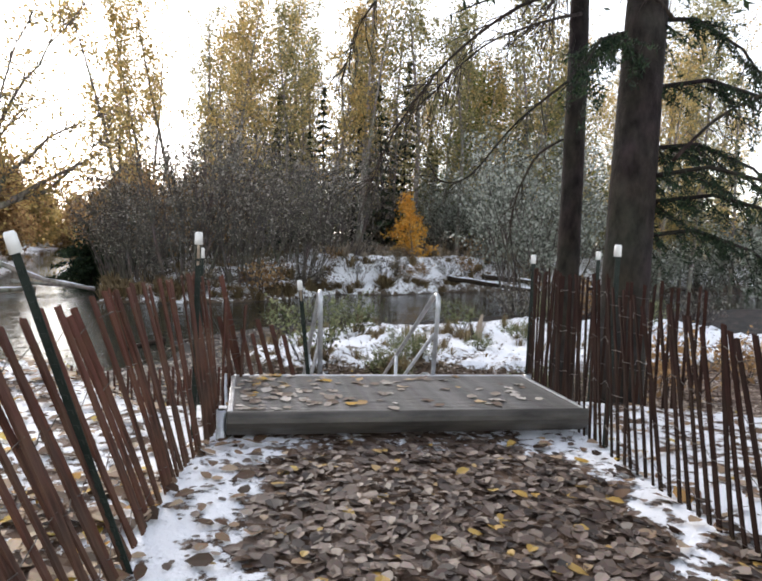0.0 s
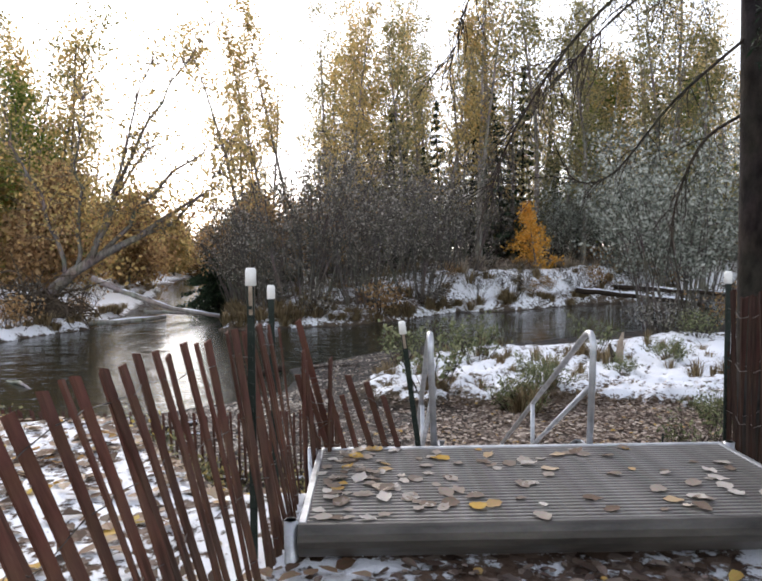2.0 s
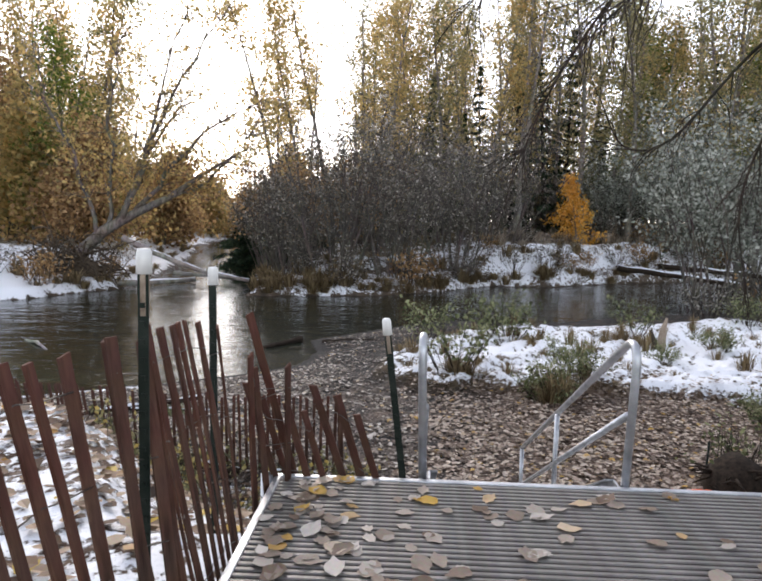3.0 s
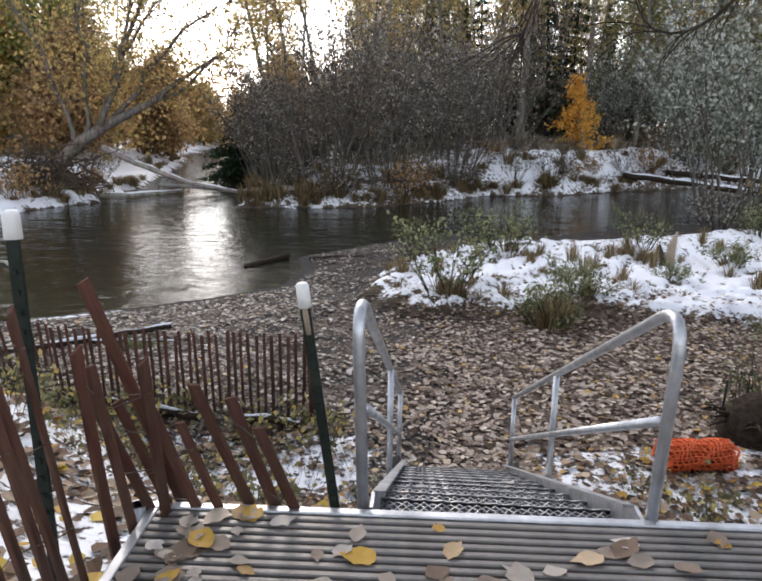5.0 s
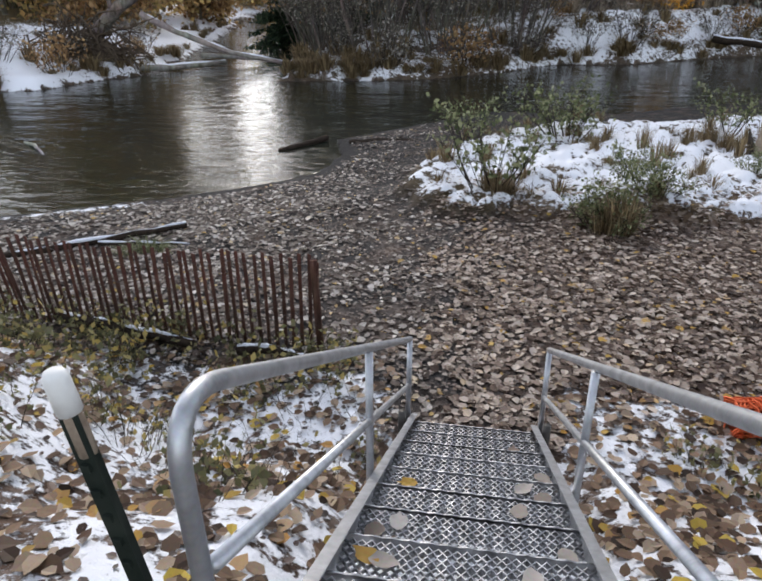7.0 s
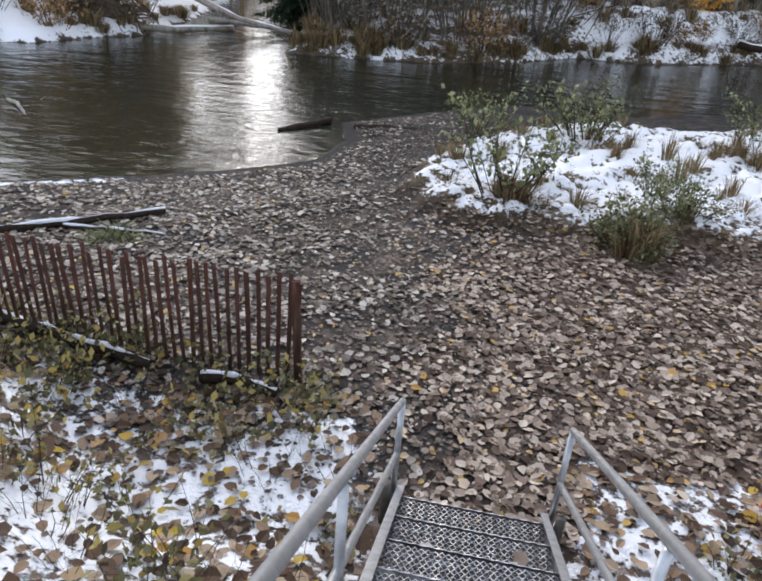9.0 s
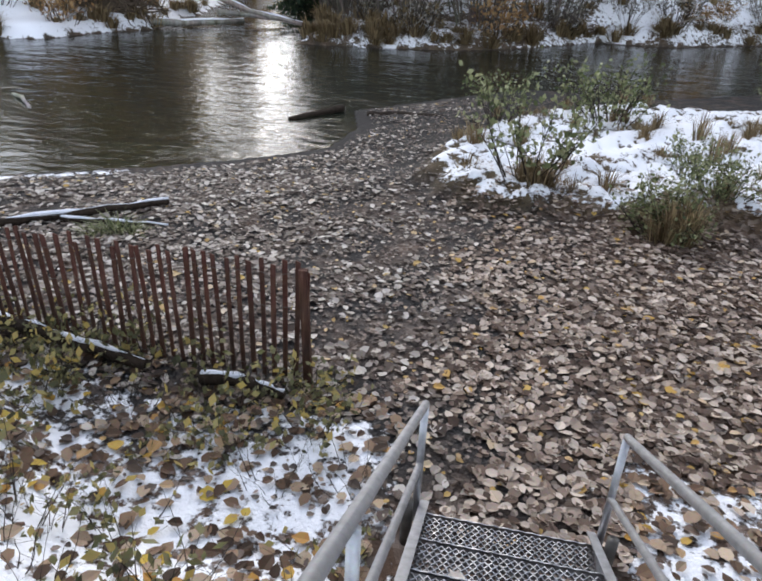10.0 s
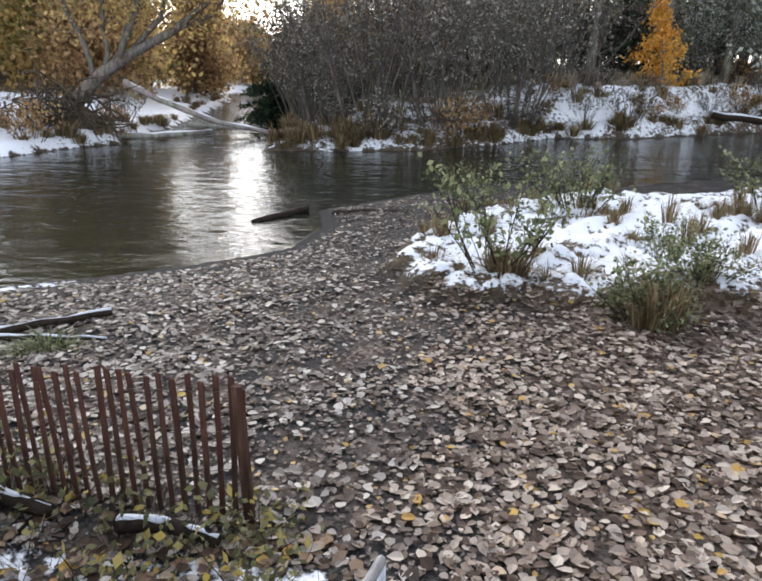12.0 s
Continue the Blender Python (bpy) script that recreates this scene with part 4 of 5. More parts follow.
# spruces far behind
far_spruce = [spruce(80 + k, 12 + 3 * k, 0.2, 0.06, 2.6, 5, "dark green spruce in the far wood", whorl=0.5, size=0.2) for k in range(2)]
scatter(far_spruce, [(2.5, 58), (5.5, 61), (9, 58), (12, 61), (14.5, 57), (16, 62), (27, 57), (-2, 66), (8, 70), (7, 53.5), (9.3, 52), (11.2, 54), (4, 55), (1, 53), (-2.5, 56), (22, 55), (24.5, 60), (36, 60), (42, 54), (45, 66), (20, 76), (-4, 78)], "far spruces", 7, 0.7, 1.1)
dark = spruce(85, 5.4, 0.14, 0.02, 4.3, 40, "broad dark spruce overhanging the river", whorl=0.28, size=0.17)
put(dark, -11.0, 44.6, 0.9)
again(dark, -8.6, 45.6, 1.05, 140)
again(dark, -10.0, 50.5, 1.1, 60)
# undergrowth that closes the view under the crowns
under = [bush(100 + k, 5.0, 5.5, 26, 2600, 0.14, M_ALDER, lf, lab, lean=0.55, spread=0.35, rad=0.04)
         for k, (lf, lab) in enumerate([(M_BRUSH, "tangled grey-brown alder thicket in the wood"), (M_OLIVE, "thicket with olive autumn leaves"), (M_SAGE, "grey-green thicket under the trees")])]
ub = []
for i in range(70):
    d = rr.uniform(50, 92)
    az = radians(-38 + 82 * i / 69 + rr.uniform(-1, 1))
    x, y = math.sin(az) * d, math.cos(az) * d
    if -26 < x < -9 and y < 100:
        continue
    ub.append((x, y))
scatter(under, ub, "undergrowth thickets", 8, 0.8, 1.4)
# alder thicket on the island
alder = [bush(120 + k, 7.6, 7.0, 30, 3000, 0.08, M_ALDER, M_BRUSH, "large grey alder thicket nearly bare at the river's edge", lean=0.42, twigs=10, spread=0.16, rad=0.05, name="alder_thicket") for k in range(2)]
scatter(alder, [(-4.4, 34.5), (-1.2, 34.8), (1.6, 37.5), (-2.8, 39), (4.3, 42), (1.5, 43)], "alders on the island", 9, 0.85, 1.1)
rusty = bush(130, 6.0, 7.0, 26, 3800, 0.10, M_GREY, M_RUST, "thicket with rust-orange leaves on top", lean=0.5, twigs=7, spread=0.35, name="alder_thicket")
put(rusty, -8.2, 43.0, 1.15)
again(rusty, -4.8, 41.5, 1.0, 90)
for i, (x, y, k) in enumerate([(-7.0, 36.8, 0.74), (-8.8, 42.0, 0.8), (-6.2, 34.4, 0.6), (-8.0, 39.0, 0.8)]):
    again(alder[i % 2], x, y, k, 70 * i, group="alders on the island")
sage = bush(131, 9.0, 8.0, 30, 8500, 0.10, M_ALDER, M_SAGE, "large grey-green willow bush", lean=0.42, twigs=11, spread=0.22, rad=0.045, name="willow_bush", low=0.32)
put(sage, 11.9, 28.5, 0.92)
again(sage, 17.0, 47.0, 0.86, 60)
again(sage, 20.6, 45.0, 0.85, 120)
again(sage, 13.4, 48.5, 0.7, 200)
greens = tree(132, 15, 0.25, 0.12, 34, 4.2, 0.6, 6500, 0.15, M_GREY, M_GREEN, "broad green-leaved tree in the far wood", "tree", 5, 0.0, None, 0.6)
put(greens, 18.0, 56)
again(greens, 29, 62, 1.1, 70)
orange = tree(133, 4.6, 0.07, 0.10, 34, 1.65, 0.6, 3000, 0.10, M_ASPEN, M_ORANGE, "small weeping bright orange autumn birch on the snowy bank", "tree", 5, 0.16, None, 0.16, name="orange_birch")
put(orange, 10.1, 45, 0.95)
birch = tree(134, 20, 0.22, 0.35, 20, 2.0, 1.0, 1500, 0.11, M_DEAD, M_YELLOW, "pale-barked birch at the edge of the wood", "tree", 4, 0.0, prof, 0.35)
put(birch, 7.3, 50.5)
again(birch, -26.3, 46, 0.8, 90)

# the two spruces by the landing
big = spruce(140, 17, 0.27, 0.30, 3.2, 7, "tall dark spruce with a thick rough trunk beside the fence", size=0.07)
put(big, 2.72, 6.3)
slim = spruce(141, 16, 0.16, 0.36, 2.6, 7, "slender dark spruce with dead hanging lower limbs", size=0.07)
put(slim, 2.7, 7.5)

# ---- dead limbs of the slim spruce, hanging over the stairs ----


def dead_limb(owner, pts, r0, twigs, seed, reach=0.6, tufts=0):
    r = random.Random(seed)
    o = owner.matrix_world.translation
    ctrl = [Vector(p) - o for p in pts]
    fine = []
    for i in range(len(ctrl) - 1):
        a, b = ctrl[i], ctrl[i + 1]
        p0, p3 = ctrl[max(i - 1, 0)], ctrl[min(i + 2, len(ctrl) - 1)]
        for k in range(5):
            u = k / 5
            fine.append(0.5 * ((2 * a) + (b - p0) * u + (2 * p0 - 5 * a + 4 * b - p3) * u * u + (3 * a - p0 - 3 * b + p3) * u ** 3))
    fine.append(ctrl[-1])
    g = Geo().tube(fine, taper(r0, 0.004, len(fine)), 6)
    for _ in range(twigs):
        j = r.randrange(2, len(fine))
        d = (fine[j] - fine[j - 1]).normalized() + Vector((r.gauss(0, 0.6), r.gauss(0, 0.6), r.gauss(-0.35, 0.5)))
        tw = bent(fine[j], d, reach * r.uniform(0.4, 1.3), 5, r, 0.12, 0.16)
        g.tube(tw, taper(0.006, 0.002, 6), 4, cap=False)
        for _ in range(5):
            k = r.randrange(1, 6)
            t2 = bent(tw[k], (tw[k] - tw[k - 1]).normalized() + Vector((r.gauss(0, 0.7), r.gauss(0, 0.7), r.gauss(-0.2, 0.5))), reach * 0.35 * r.uniform(0.5, 1.2), 3, r, 0.08, 0.2)
            g.tube(t2, taper(0.003, 0.0012, 4), 3, cap=False)
    return part("dead_limb", g, M_TWIG, owner, "bare drooping dead limb with fine twigs")


dead_limb(slim, [(2.6, 7.5, 4.3), (1.9, 7.5, 4.05), (1.1, 7.6, 3.4), (0.55, 7.8, 2.6), (0.3, 7.9, 2.0)], 0.028, 57, 1)
dead_limb(slim, [(2.6, 7.4, 4.0), (2.0, 7.1, 3.75), (1.3, 7.0, 3.4), (0.8, 7.1, 2.9)], 0.024, 44, 2)
dead_limb(slim, [(2.6, 7.5, 5.2), (1.7, 7.3, 5.1), (0.8, 7.4, 4.6), (0.1, 7.6, 3.8), (-0.1, 7.7, 3.2)], 0.028, 57, 3)
dead_limb(slim, [(2.6, 7.5, 3.3), (2.0, 7.7, 2.75), (1.5, 7.9, 2.1), (1.15, 8.0, 2.05), (0.95, 8.0, 2.4)], 0.018, 22, 4, 0.4)
dead_limb(slim, [(2.6, 7.6, 2.6), (2.2, 7.6, 2.3), (2.0, 7.7, 1.6), (2.15, 7.8, 0.9)], 0.018, 26, 5, 0.45)
dead_limb(slim, [(2.6, 7.4, 5.8), (1.8, 6.9, 5.9), (1.0, 6.6, 5.5), (0.4, 6.4, 4.9)], 0.024, 48, 6, 0.8)
dead_limb(big, [(3.0, 6.2, 3.6), (2.4, 6.0, 3.9), (1.9, 5.8, 3.8), (1.5, 5.7, 3.5)], 0.022, 30, 7, 0.4)
dead_limb(big, [(3.1, 6.2, 2.2), (3.4, 6.0, 2.6), (3.9, 5.9, 2.9), (4.4, 5.8, 3.0)], 0.022, 30, 8, 0.4)


def bough(owner, pts, seed, n=900):
    """A living spruce bough with flat hanging sprays."""
    r = random.Random(seed)
    o = owner.matrix_world.translation
    c = [Vector(p) - o for p in pts]
    g = Geo().tube(c, taper(0.03, 0.008, len(c)), 6)
    cs = []
    for _ in range(34):
        j = r.randrange(1, len(c))
        p = c[j - 1].lerp(c[j], r.random())
        tw = bent(p, (c[j] - c[j - 1]).normalized() + Vector((r.gauss(0, 0.8), r.gauss(0, 0.8), -0.75 + r.gauss(0, 0.3))), r.uniform(0.25, 0.75), 4, r, 0.05, 0.1)
        g.tube(tw, taper(0.006, 0.003, 5), 4, cap=False)
        for a, b in zip(tw[:-1], tw[1:]):
            for _ in range(n // 136):
                q = a.lerp(b, r.random())
                cs.append((q.x + r.gauss(0, 0.022), q.y + r.gauss(0, 0.022), q.z + r.gauss(-0.012, 0.018)))
    b = part("bough", g, M_SPRUCE, owner, "drooping green spruce bough")
    part("needle_spray", Geo().leaves(np.array(cs), 0.035, 0.22, 0.3, r=np.random.default_rng(seed)), M_NEEDLE, b)


for i, (z, dx, dy) in enumerate([(1.75, 2.3, -0.6), (2.3, 2.2, 0.2), (1.4, 2.4, 0.3), (2.9, 1.9, -0.5), (3.6, 2.0, 0.4), (3.2, -1.2, -1.0), (2.0, 1.6, -1.2), (4.2, 1.5, -0.9)]):
    bough(big, [(2.72, 6.3, z), (2.72 + dx * 0.35, 6.3 + dy * 0.35, z + 0.12), (2.72 + dx * 0.7, 6.3 + dy * 0.7, z - 0.08), (2.72 + dx, 6.3 + dy, z - 0.55)], 40 + i, 2400)

# ---- fallen tree and driftwood on the far bank ----


def limb_mesh(pts, r0, r1, sides=8):
    c = [Vector(p) for p in pts]
    return Geo().tube(c, taper(r0, r1, len(c)), sides)


def build_leaning_tree():
    r = random.Random(9)
    t = thing("leaning_tree", pose(0, 0, 0), "half-fallen grey willow leaning over the river with sparse yellow leaves", "tree")
    base = [(-17.2, 32.3, -1.3), (-16.2, 32.4, -0.5), (-15.0, 32.6, 0.65), (-13.6, 32.8, 1.5), (-12.0, 33, 2.3), (-10.6, 33.1, 3.3), (-9.0, 33.2, 4.3)]
    part("trunk", limb_mesh(base, 0.36, 0.05, 10), M_GREY, t, "pale leaning main stem")
    ends = []
    stems = [((-14.4, 32.7, 1.0), (-12.6, 32.9, 5.2), (-10.8, 33, 8.6), (-8.4, 33.0, 12.2)), ((-14.0, 32.7, 1.2), (-12.8, 32.6, 4.5), (-12.0, 32.4, 7.6), (-10.6, 32.2, 11.0)),
             ((-14.8, 32.6, 0.8), (-14.6, 32.8, 4.0), (-14.8, 33, 6.5), (-14.2, 33, 9.5)), ((-13.4, 32.8, 1.6), (-11.4, 32.6, 4.0), (-9.6, 32.4, 5.6), (-7.6, 32.2, 6.6)),
             ((-15.2, 32.5, 0.5), (-16.0, 32.2, 3.6), (-17.2, 32, 6.5), (-17.6, 32, 8.8)), ((-12.6, 32.9, 2.0), (-10.6, 33.4, 3.0), (-8.8, 33.8, 4.6), (-7.9, 34, 6.4)),
             ((-14.2, 32.7, 1.1), (-13.6, 33.2, 3.6), (-12.2, 33.6, 5.8), (-11.4, 34, 7.2))]
    leafy = []
    for s in stems:
        c = [Vector(p) for p in s]
        pts = []
        for i in range(3):
            for k in range(4):
                p = c[i].lerp(c[i + 1], k / 4)
                pts.append(p + Vector((r.gauss(0, 0.08), r.gauss(0, 0.08), r.gauss(0, 0.06))))
        pts.append(c[-1])
        g = Geo().tube(pts, taper(0.12, 0.012, len(pts)), 6)
        for _ in range(70):
            j = r.randrange(2, len(pts))
            tw = bent(pts[j], (pts[j] - pts[j - 1]).normalized() + Vector((r.gauss(0, 0.8), r.gauss(0, 0.8), r.gauss(0, 0.6))), r.uniform(0.8, 2.2), 4, r, 0.03, 0.14)
            g.tube(tw, taper(0.022, 0.006, 5), 3, cap=False)
            leafy += [(p, j / len(pts)) for p in tw[1:]]
        part("stem", g, M_GREY, t)
    q = np.random.default_rng(3)
    pts = np.array([tuple(p) for p, u in leafy])
    c = pts[q.integers(0, len(pts), 9000)] + q.normal(size=(9000, 3)) * 0.32
    c = c[(c[:, 2] < 5.0) & (q.uniform(0, 1, len(c)) < 0.9) | (q.uniform(0, 1, len(c)) < 0.42)]
    part("crown", Geo().leaves(c, 0.1, 0.6, 0.3, r=q), M_YELLOW, t, "thinning yellow leaves")
    low = c[c[:, 2] < 4.5][::2] + np.array([0.3, 0.2, -0.5])
    part("lower_crown", Geo().leaves(low, 0.1, 0.6, 0.3, r=q), M_RUST, t, "hanging golden leaves near the water")
    g = Geo()
    g.tube([(-18.2, 31.9, -1.75), (-17.3, 31.9, -1.3), (-16.3, 31.9, -1.1), (-15.3, 31.8, -1.45), (-14.6, 31.7, -1.85)], [0.25, 0.75, 0.95, 0.7, 0.25], 11)
    for _ in range(330):
        a = Vector((-16.4 + r.gauss(0, 1.0), 31.7 + r.gauss(0, 0.5), -0.95 + r.gauss(0, 0.5)))
        g.tube(bent(a, (r.gauss(0.4, 0.8), r.gauss(-0.3, 0.8), r.gauss(-0.2, 0.6)), r.uniform(0.6, 2.0), 4, r, 0.05, 0.2), taper(0.05, 0.01, 5), 4, cap=False)
    part("root_mass", g, M_ROOT, t, "torn brown root mass")


build_leaning_tree()


def log(name, pts, r0, r1, material, label, snow=0.0, seed=1):
    r = random.Random(seed)
    t = thing(name, pose(0, 0, 0), label, "log", "driftwood logs")
    c = [Vector(p) for p in pts]
    fine = []
    for i in range(len(c) - 1):
        for k in range(5):
            fine.append(c[i].lerp(c[i + 1], k / 5) + Vector((r.gauss(0, r0 * 0.12), r.gauss(0, r0 * 0.12), r.gauss(0, r0 * 0.1))))
    fine.append(c[-1])
    part("stem", Geo().tube(fine, [x * r.uniform(0.88, 1.1) for x in taper(r0, r1, len(fine))], 9), material, t)
    if snow:
        sp = [p + Vector((0, 0, r0 * 0.72)) for p in fine]
        part("snow_cap", Geo().tube(sp, [x * snow * (r.uniform(0.55, 0.95) if r.random() < 0.68 else 0.12) for x in taper(r0, r1, len(sp))], 8), M_SNOW, t, "thin line of snow on top")
    return t


log("driftwood_log", [(-14.4, 33.2, 0.35), (-12.6, 33.4, -0.5), (-10.8, 34.0, -1.25), (-8.7, 35.0, -1.75)], 0.14, 0.08, M_DEAD, "bleached fallen log reaching into the river", 0.6, 1)
log("driftwood_log", [(-14.6, 31.0, -1.6), (-13.0, 32.6, -1.75), (-11.6, 35.4, -1.8)], 0.15, 0.09, M_DEAD, "bleached log lying along the waterline", 0.6, 2)
log("driftwood_log", [(-12.4, 34.5, -1.4), (-10.6, 35.5, -1.6), (-9.0, 36.2, -1.8)], 0.1, 0.05, M_DEAD, "thin bleached branch across the shallows", 0.0, 3)
log("driftwood_log", [(-4.35, 18.75, -1.93), (-3.95, 19.3, -1.89), (-3.5, 19.9, -1.85)], 0.055, 0.075, M_DARK, "short dark waterlogged log in the shallows", 0.0, 4)
log("driftwood_log", [(11.6, 41.2, -0.95), (14.5, 40.0, -1.25), (18.0, 38.6, -1.7)], 0.17, 0.13, M_DARK, "long dark log with snow lying along the far bank", 0.8, 5)
log("driftwood_log", [(14.8, 43.6, -0.9), (19.0, 42.2, -1.2), (24.0, 40.8, -1.55)], 0.16, 0.12, M_DARK, "second snowy log slanting into the river", 0.8, 6)
log("driftwood_log", [(2.8, 37.9, -1.9), (5.6, 38.6, -1.5), (8.6, 39.8, -0.7)], 0.09, 0.04, M_DEAD, "slim bare branch stuck in the far bank", 0.0, 7)
log("driftwood_log", [(-5.9, 11.0, -1.55), (-4.75, 11.8, -1.52), (-3.95, 12.65, -1.56)], 0.06, 0.03, M_DARK, "snow-dusted branch on the gravel behind the fence", 0.75, 8)
log("driftwood_log", [(-4.75, 11.75, -1.54), (-4.2, 11.85, -1.55), (-3.6, 11.95, -1.58)], 0.04, 0.02, M_DARK, "snowy side branch lying on the gravel", 0.75, 18)
log("driftwood_log", [(-10.6, 18.8, -1.95), (-10.0, 18.3, -1.86), (-9.4, 17.7, -1.95)], 0.05, 0.03, M_DEAD, "pale stick poking out of the river", 0.0, 9)
log("driftwood_log", [(-3.9, 9.6, -1.42), (-3.1, 9.38, -1.40), (-2.45, 9.27, -1.43)], 0.06, 0.045, M_DARK, "rotting log dusted with snow under the fence", 0.55, 10)
log("driftwood_log", [(-2.0, 9.22, -1.42), (-1.7, 9.2, -1.39), (-1.42, 9.16, -1.43)], 0.05, 0.035, M_DARK, "short dark log with a cap of snow by the fence end", 0.7, 19)
log("driftwood_log", [(-2.9, 19.5, -1.88), (-2.2, 19.6, -1.84), (-1.3, 19.4, -1.8)], 0.08, 0.1, M_DARK, "half-buried dark log at the water's edge", 0.0, 20)

# ---- shrubs of the snowy mound and banks ----


def blades(g, q, at, H, W, n, fat=1.0):
    """A clump of grass blades added to g."""
    o = Vector(at)
    for _ in range(n):
        az, k = q.uniform(0, 2 * math.pi), q.uniform(0, 1) ** 0.7
        b = o + Vector((math.cos(az) * W * 0.25 * k, math.sin(az) * W * 0.25 * k, -0.03))
        h = H * q.uniform(0.5, 1.1)
        out = Vector((math.cos(az), math.sin(az), 0)) * W * 0.5 * k * q.uniform(0.5, 1.3)
        side = Vector((-math.sin(az), math.cos(az), 0)) * q.uniform(0.003, 0.007) * (1 + H) * fat
        m, e = b + out * 0.4 + Vector((0, 0, h * 0.65)), b + out * 1.15 + Vector((0, 0, h * q.uniform(0.6, 1.0)))
        s = len(g.v)
        g.v += [tuple(b - side), tuple(b + side), tuple(m + side * 0.8), tuple(m - side * 0.8), tuple(e)]
        g.f += [(s, s + 1, s + 2, s + 3), (s + 3, s + 2, s + 4)]


def grass(name, places, sizes, label, seed, material=M_STRAW, fat=1.0):
    q = np.random.default_rng(seed)
    g = Geo()
    for i, (x, y) in enumerate(places):
        H, W, n = sizes[i % len(sizes)]
        k = q.uniform(0.6, 1.2)
        blades(g, q, (x, y, height(x, y)), H * k, W * k, n, fat)
    tagged(new(name, g.mesh(name, material)), label, "grass", kind="stuff")


b1 = bush(200, 1.2, 1.0, 18, 520, 0.04, M_TWIG, M_SHRUB, "leggy green-grey shrub with dry stems on the snow", "shrub", 0.6, 6, 0.06, 0.012, "shrub", 0.4)
put(b1, 0.25, 14.25, 1.15, 40)
b2 = bush(201, 0.8, 1.2, 26, 1150, 0.03, M_TWIG, M_SHRUB, "low bushy green shrub at the edge of the snow", "shrub", 0.75, 7, 0.06, 0.01, "shrub", 0.3)
put(b2, 1.9, 13.4, 1.0)
b3 = bush(202, 0.9, 1.2, 26, 800, 0.034, M_TWIG, M_SHRUB, "grey-green shrub behind the snowy mound", "shrub", 0.7, 7, 0.09, 0.012, "shrub", 0.3)
put(b3, 1.85, 18.6, 1.35)
b4 = bush(203, 1.0, 0.9, 14, 110, 0.035, M_TWIG, M_SHRUB, "twiggy shrub with few green leaves beside the root ball", "shrub", 0.6, 6, 0.06, 0.008, "shrub", 0.3)
put(b4, 3.7, 10.2, 0.9)
for i, (o, x, y, s, a) in enumerate([(b2, 2.6, 14.1, 0.8, 60), (b1, -0.2, 17.6, 0.8, 200), (b1, 5.2, 19.2, 0.9, 20), (b2, 6.4, 17.2, 0.8, 100),
                                    (b2, 4.6, 15.8, 0.6, 220), (b4, 3.0, 9.5, 0.9, 30), (b4, 3.35, 9.7, 0.8, 140), (b2, 5.0, 12.4, 0.7, 30), (b4, 4.3, 9.3, 0.8, 260), (b4, 4.6, 10.6, 0.9, 10),
                                    (b3, 9.5, 22, 1.1, 50), (b3, 12.5, 21, 1.2, 150), (b1, 2.4, 15.0, 0.6, 90), (b2, 8.4, 16.4, 0.8, 190)]):
    again(o, x, y, s, a, group="shrubs on the mound")
r5 = random.Random(21)
places = [(0.35, 14.15), (0.6, 14.25), (1.8, 13.05), (2.0, 13.25), (4.6, 18.9), (4.9, 19.3), (2.3, 16.2), (1.2, 16.8), (3.4, 15.2), (0.2, 16.4)]
places += [(r5.uniform(-0.8, 8), r5.uniform(14.0, 20.5)) for _ in range(46)] + [(4.8 + r5.gauss(0, 0.35), 18.3 + r5.gauss(0, 0.3)) for _ in range(14)] + [(2.3 + r5.gauss(0, 0.3), 18.5 + r5.gauss(0, 0.2)) for _ in range(8)]
grass("mound_grass", places, [(0.42, 0.5, 80), (0.25, 0.5, 60), (0.5, 0.4, 60)], "dry straw-coloured grass clumps poking through snow", 22)
grass("shrub_base_grass", [(0.32, 14.25), (0.5, 14.2), (0.2, 14.3), (0.38, 14.1), (1.85, 13.15), (1.75, 13.1), (1.98, 13.1), (1.9, 13.3), (2.05, 13.2), (2.6, 14.1)], [(0.55, 0.5, 120), (0.45, 0.6, 120)], "matted brown dry grass round the shrub stems", 26)
bp = []
for i in range(210):
    k = r5.uniform(0, 1)
    if i < 150:
        line = FAR_SHORE[2:13]
    else:
        line = FAR_SHORE[18:27]
    j = min(int(k * (len(line) - 1)), len(line) - 2)
    u = k * (len(line) - 1) - j
    x, y = line[j][0] + (line[j + 1][0] - line[j][0]) * u, line[j][1] + (line[j + 1][1] - line[j][1]) * u
    d = 0.2 + abs(r5.gauss(0, 2.2)) if i % 3 else r5.uniform(0.1, 0.7)
    if i < 150:
        x, y = x - 0.25 * d + (d if x < -5 else 0), y + d * 0.95
    else:
        x, y = x - d, y + 0.2 * d
    bp.append((x, y))
grass("bank_grass", bp, [(0.6, 1.1, 90), (0.4, 1.0, 80), (0.8, 0.9, 70)], "shaggy brown and pale dead grass along the banks", 23, fat=2.6)
pg = [(r5.uniform(3.5, 26), 0) for _ in range(230)]
pg = [(x, np.interp(x, [3.5, 7.3, 11.9, 15.7, 26], [37.5, 38.4, 41.8, 44, 48.5]) + r5.uniform(3.0, 8.5)) for x, _ in pg]
grass("meadow_grass", [(float(x), float(y)) for x, y in pg], [(0.6, 1.3, 80), (0.8, 1.0, 80), (0.45, 1.4, 80)], "pale dry grass standing above the far bank", 28, M_PALEGRASS, 2.6)
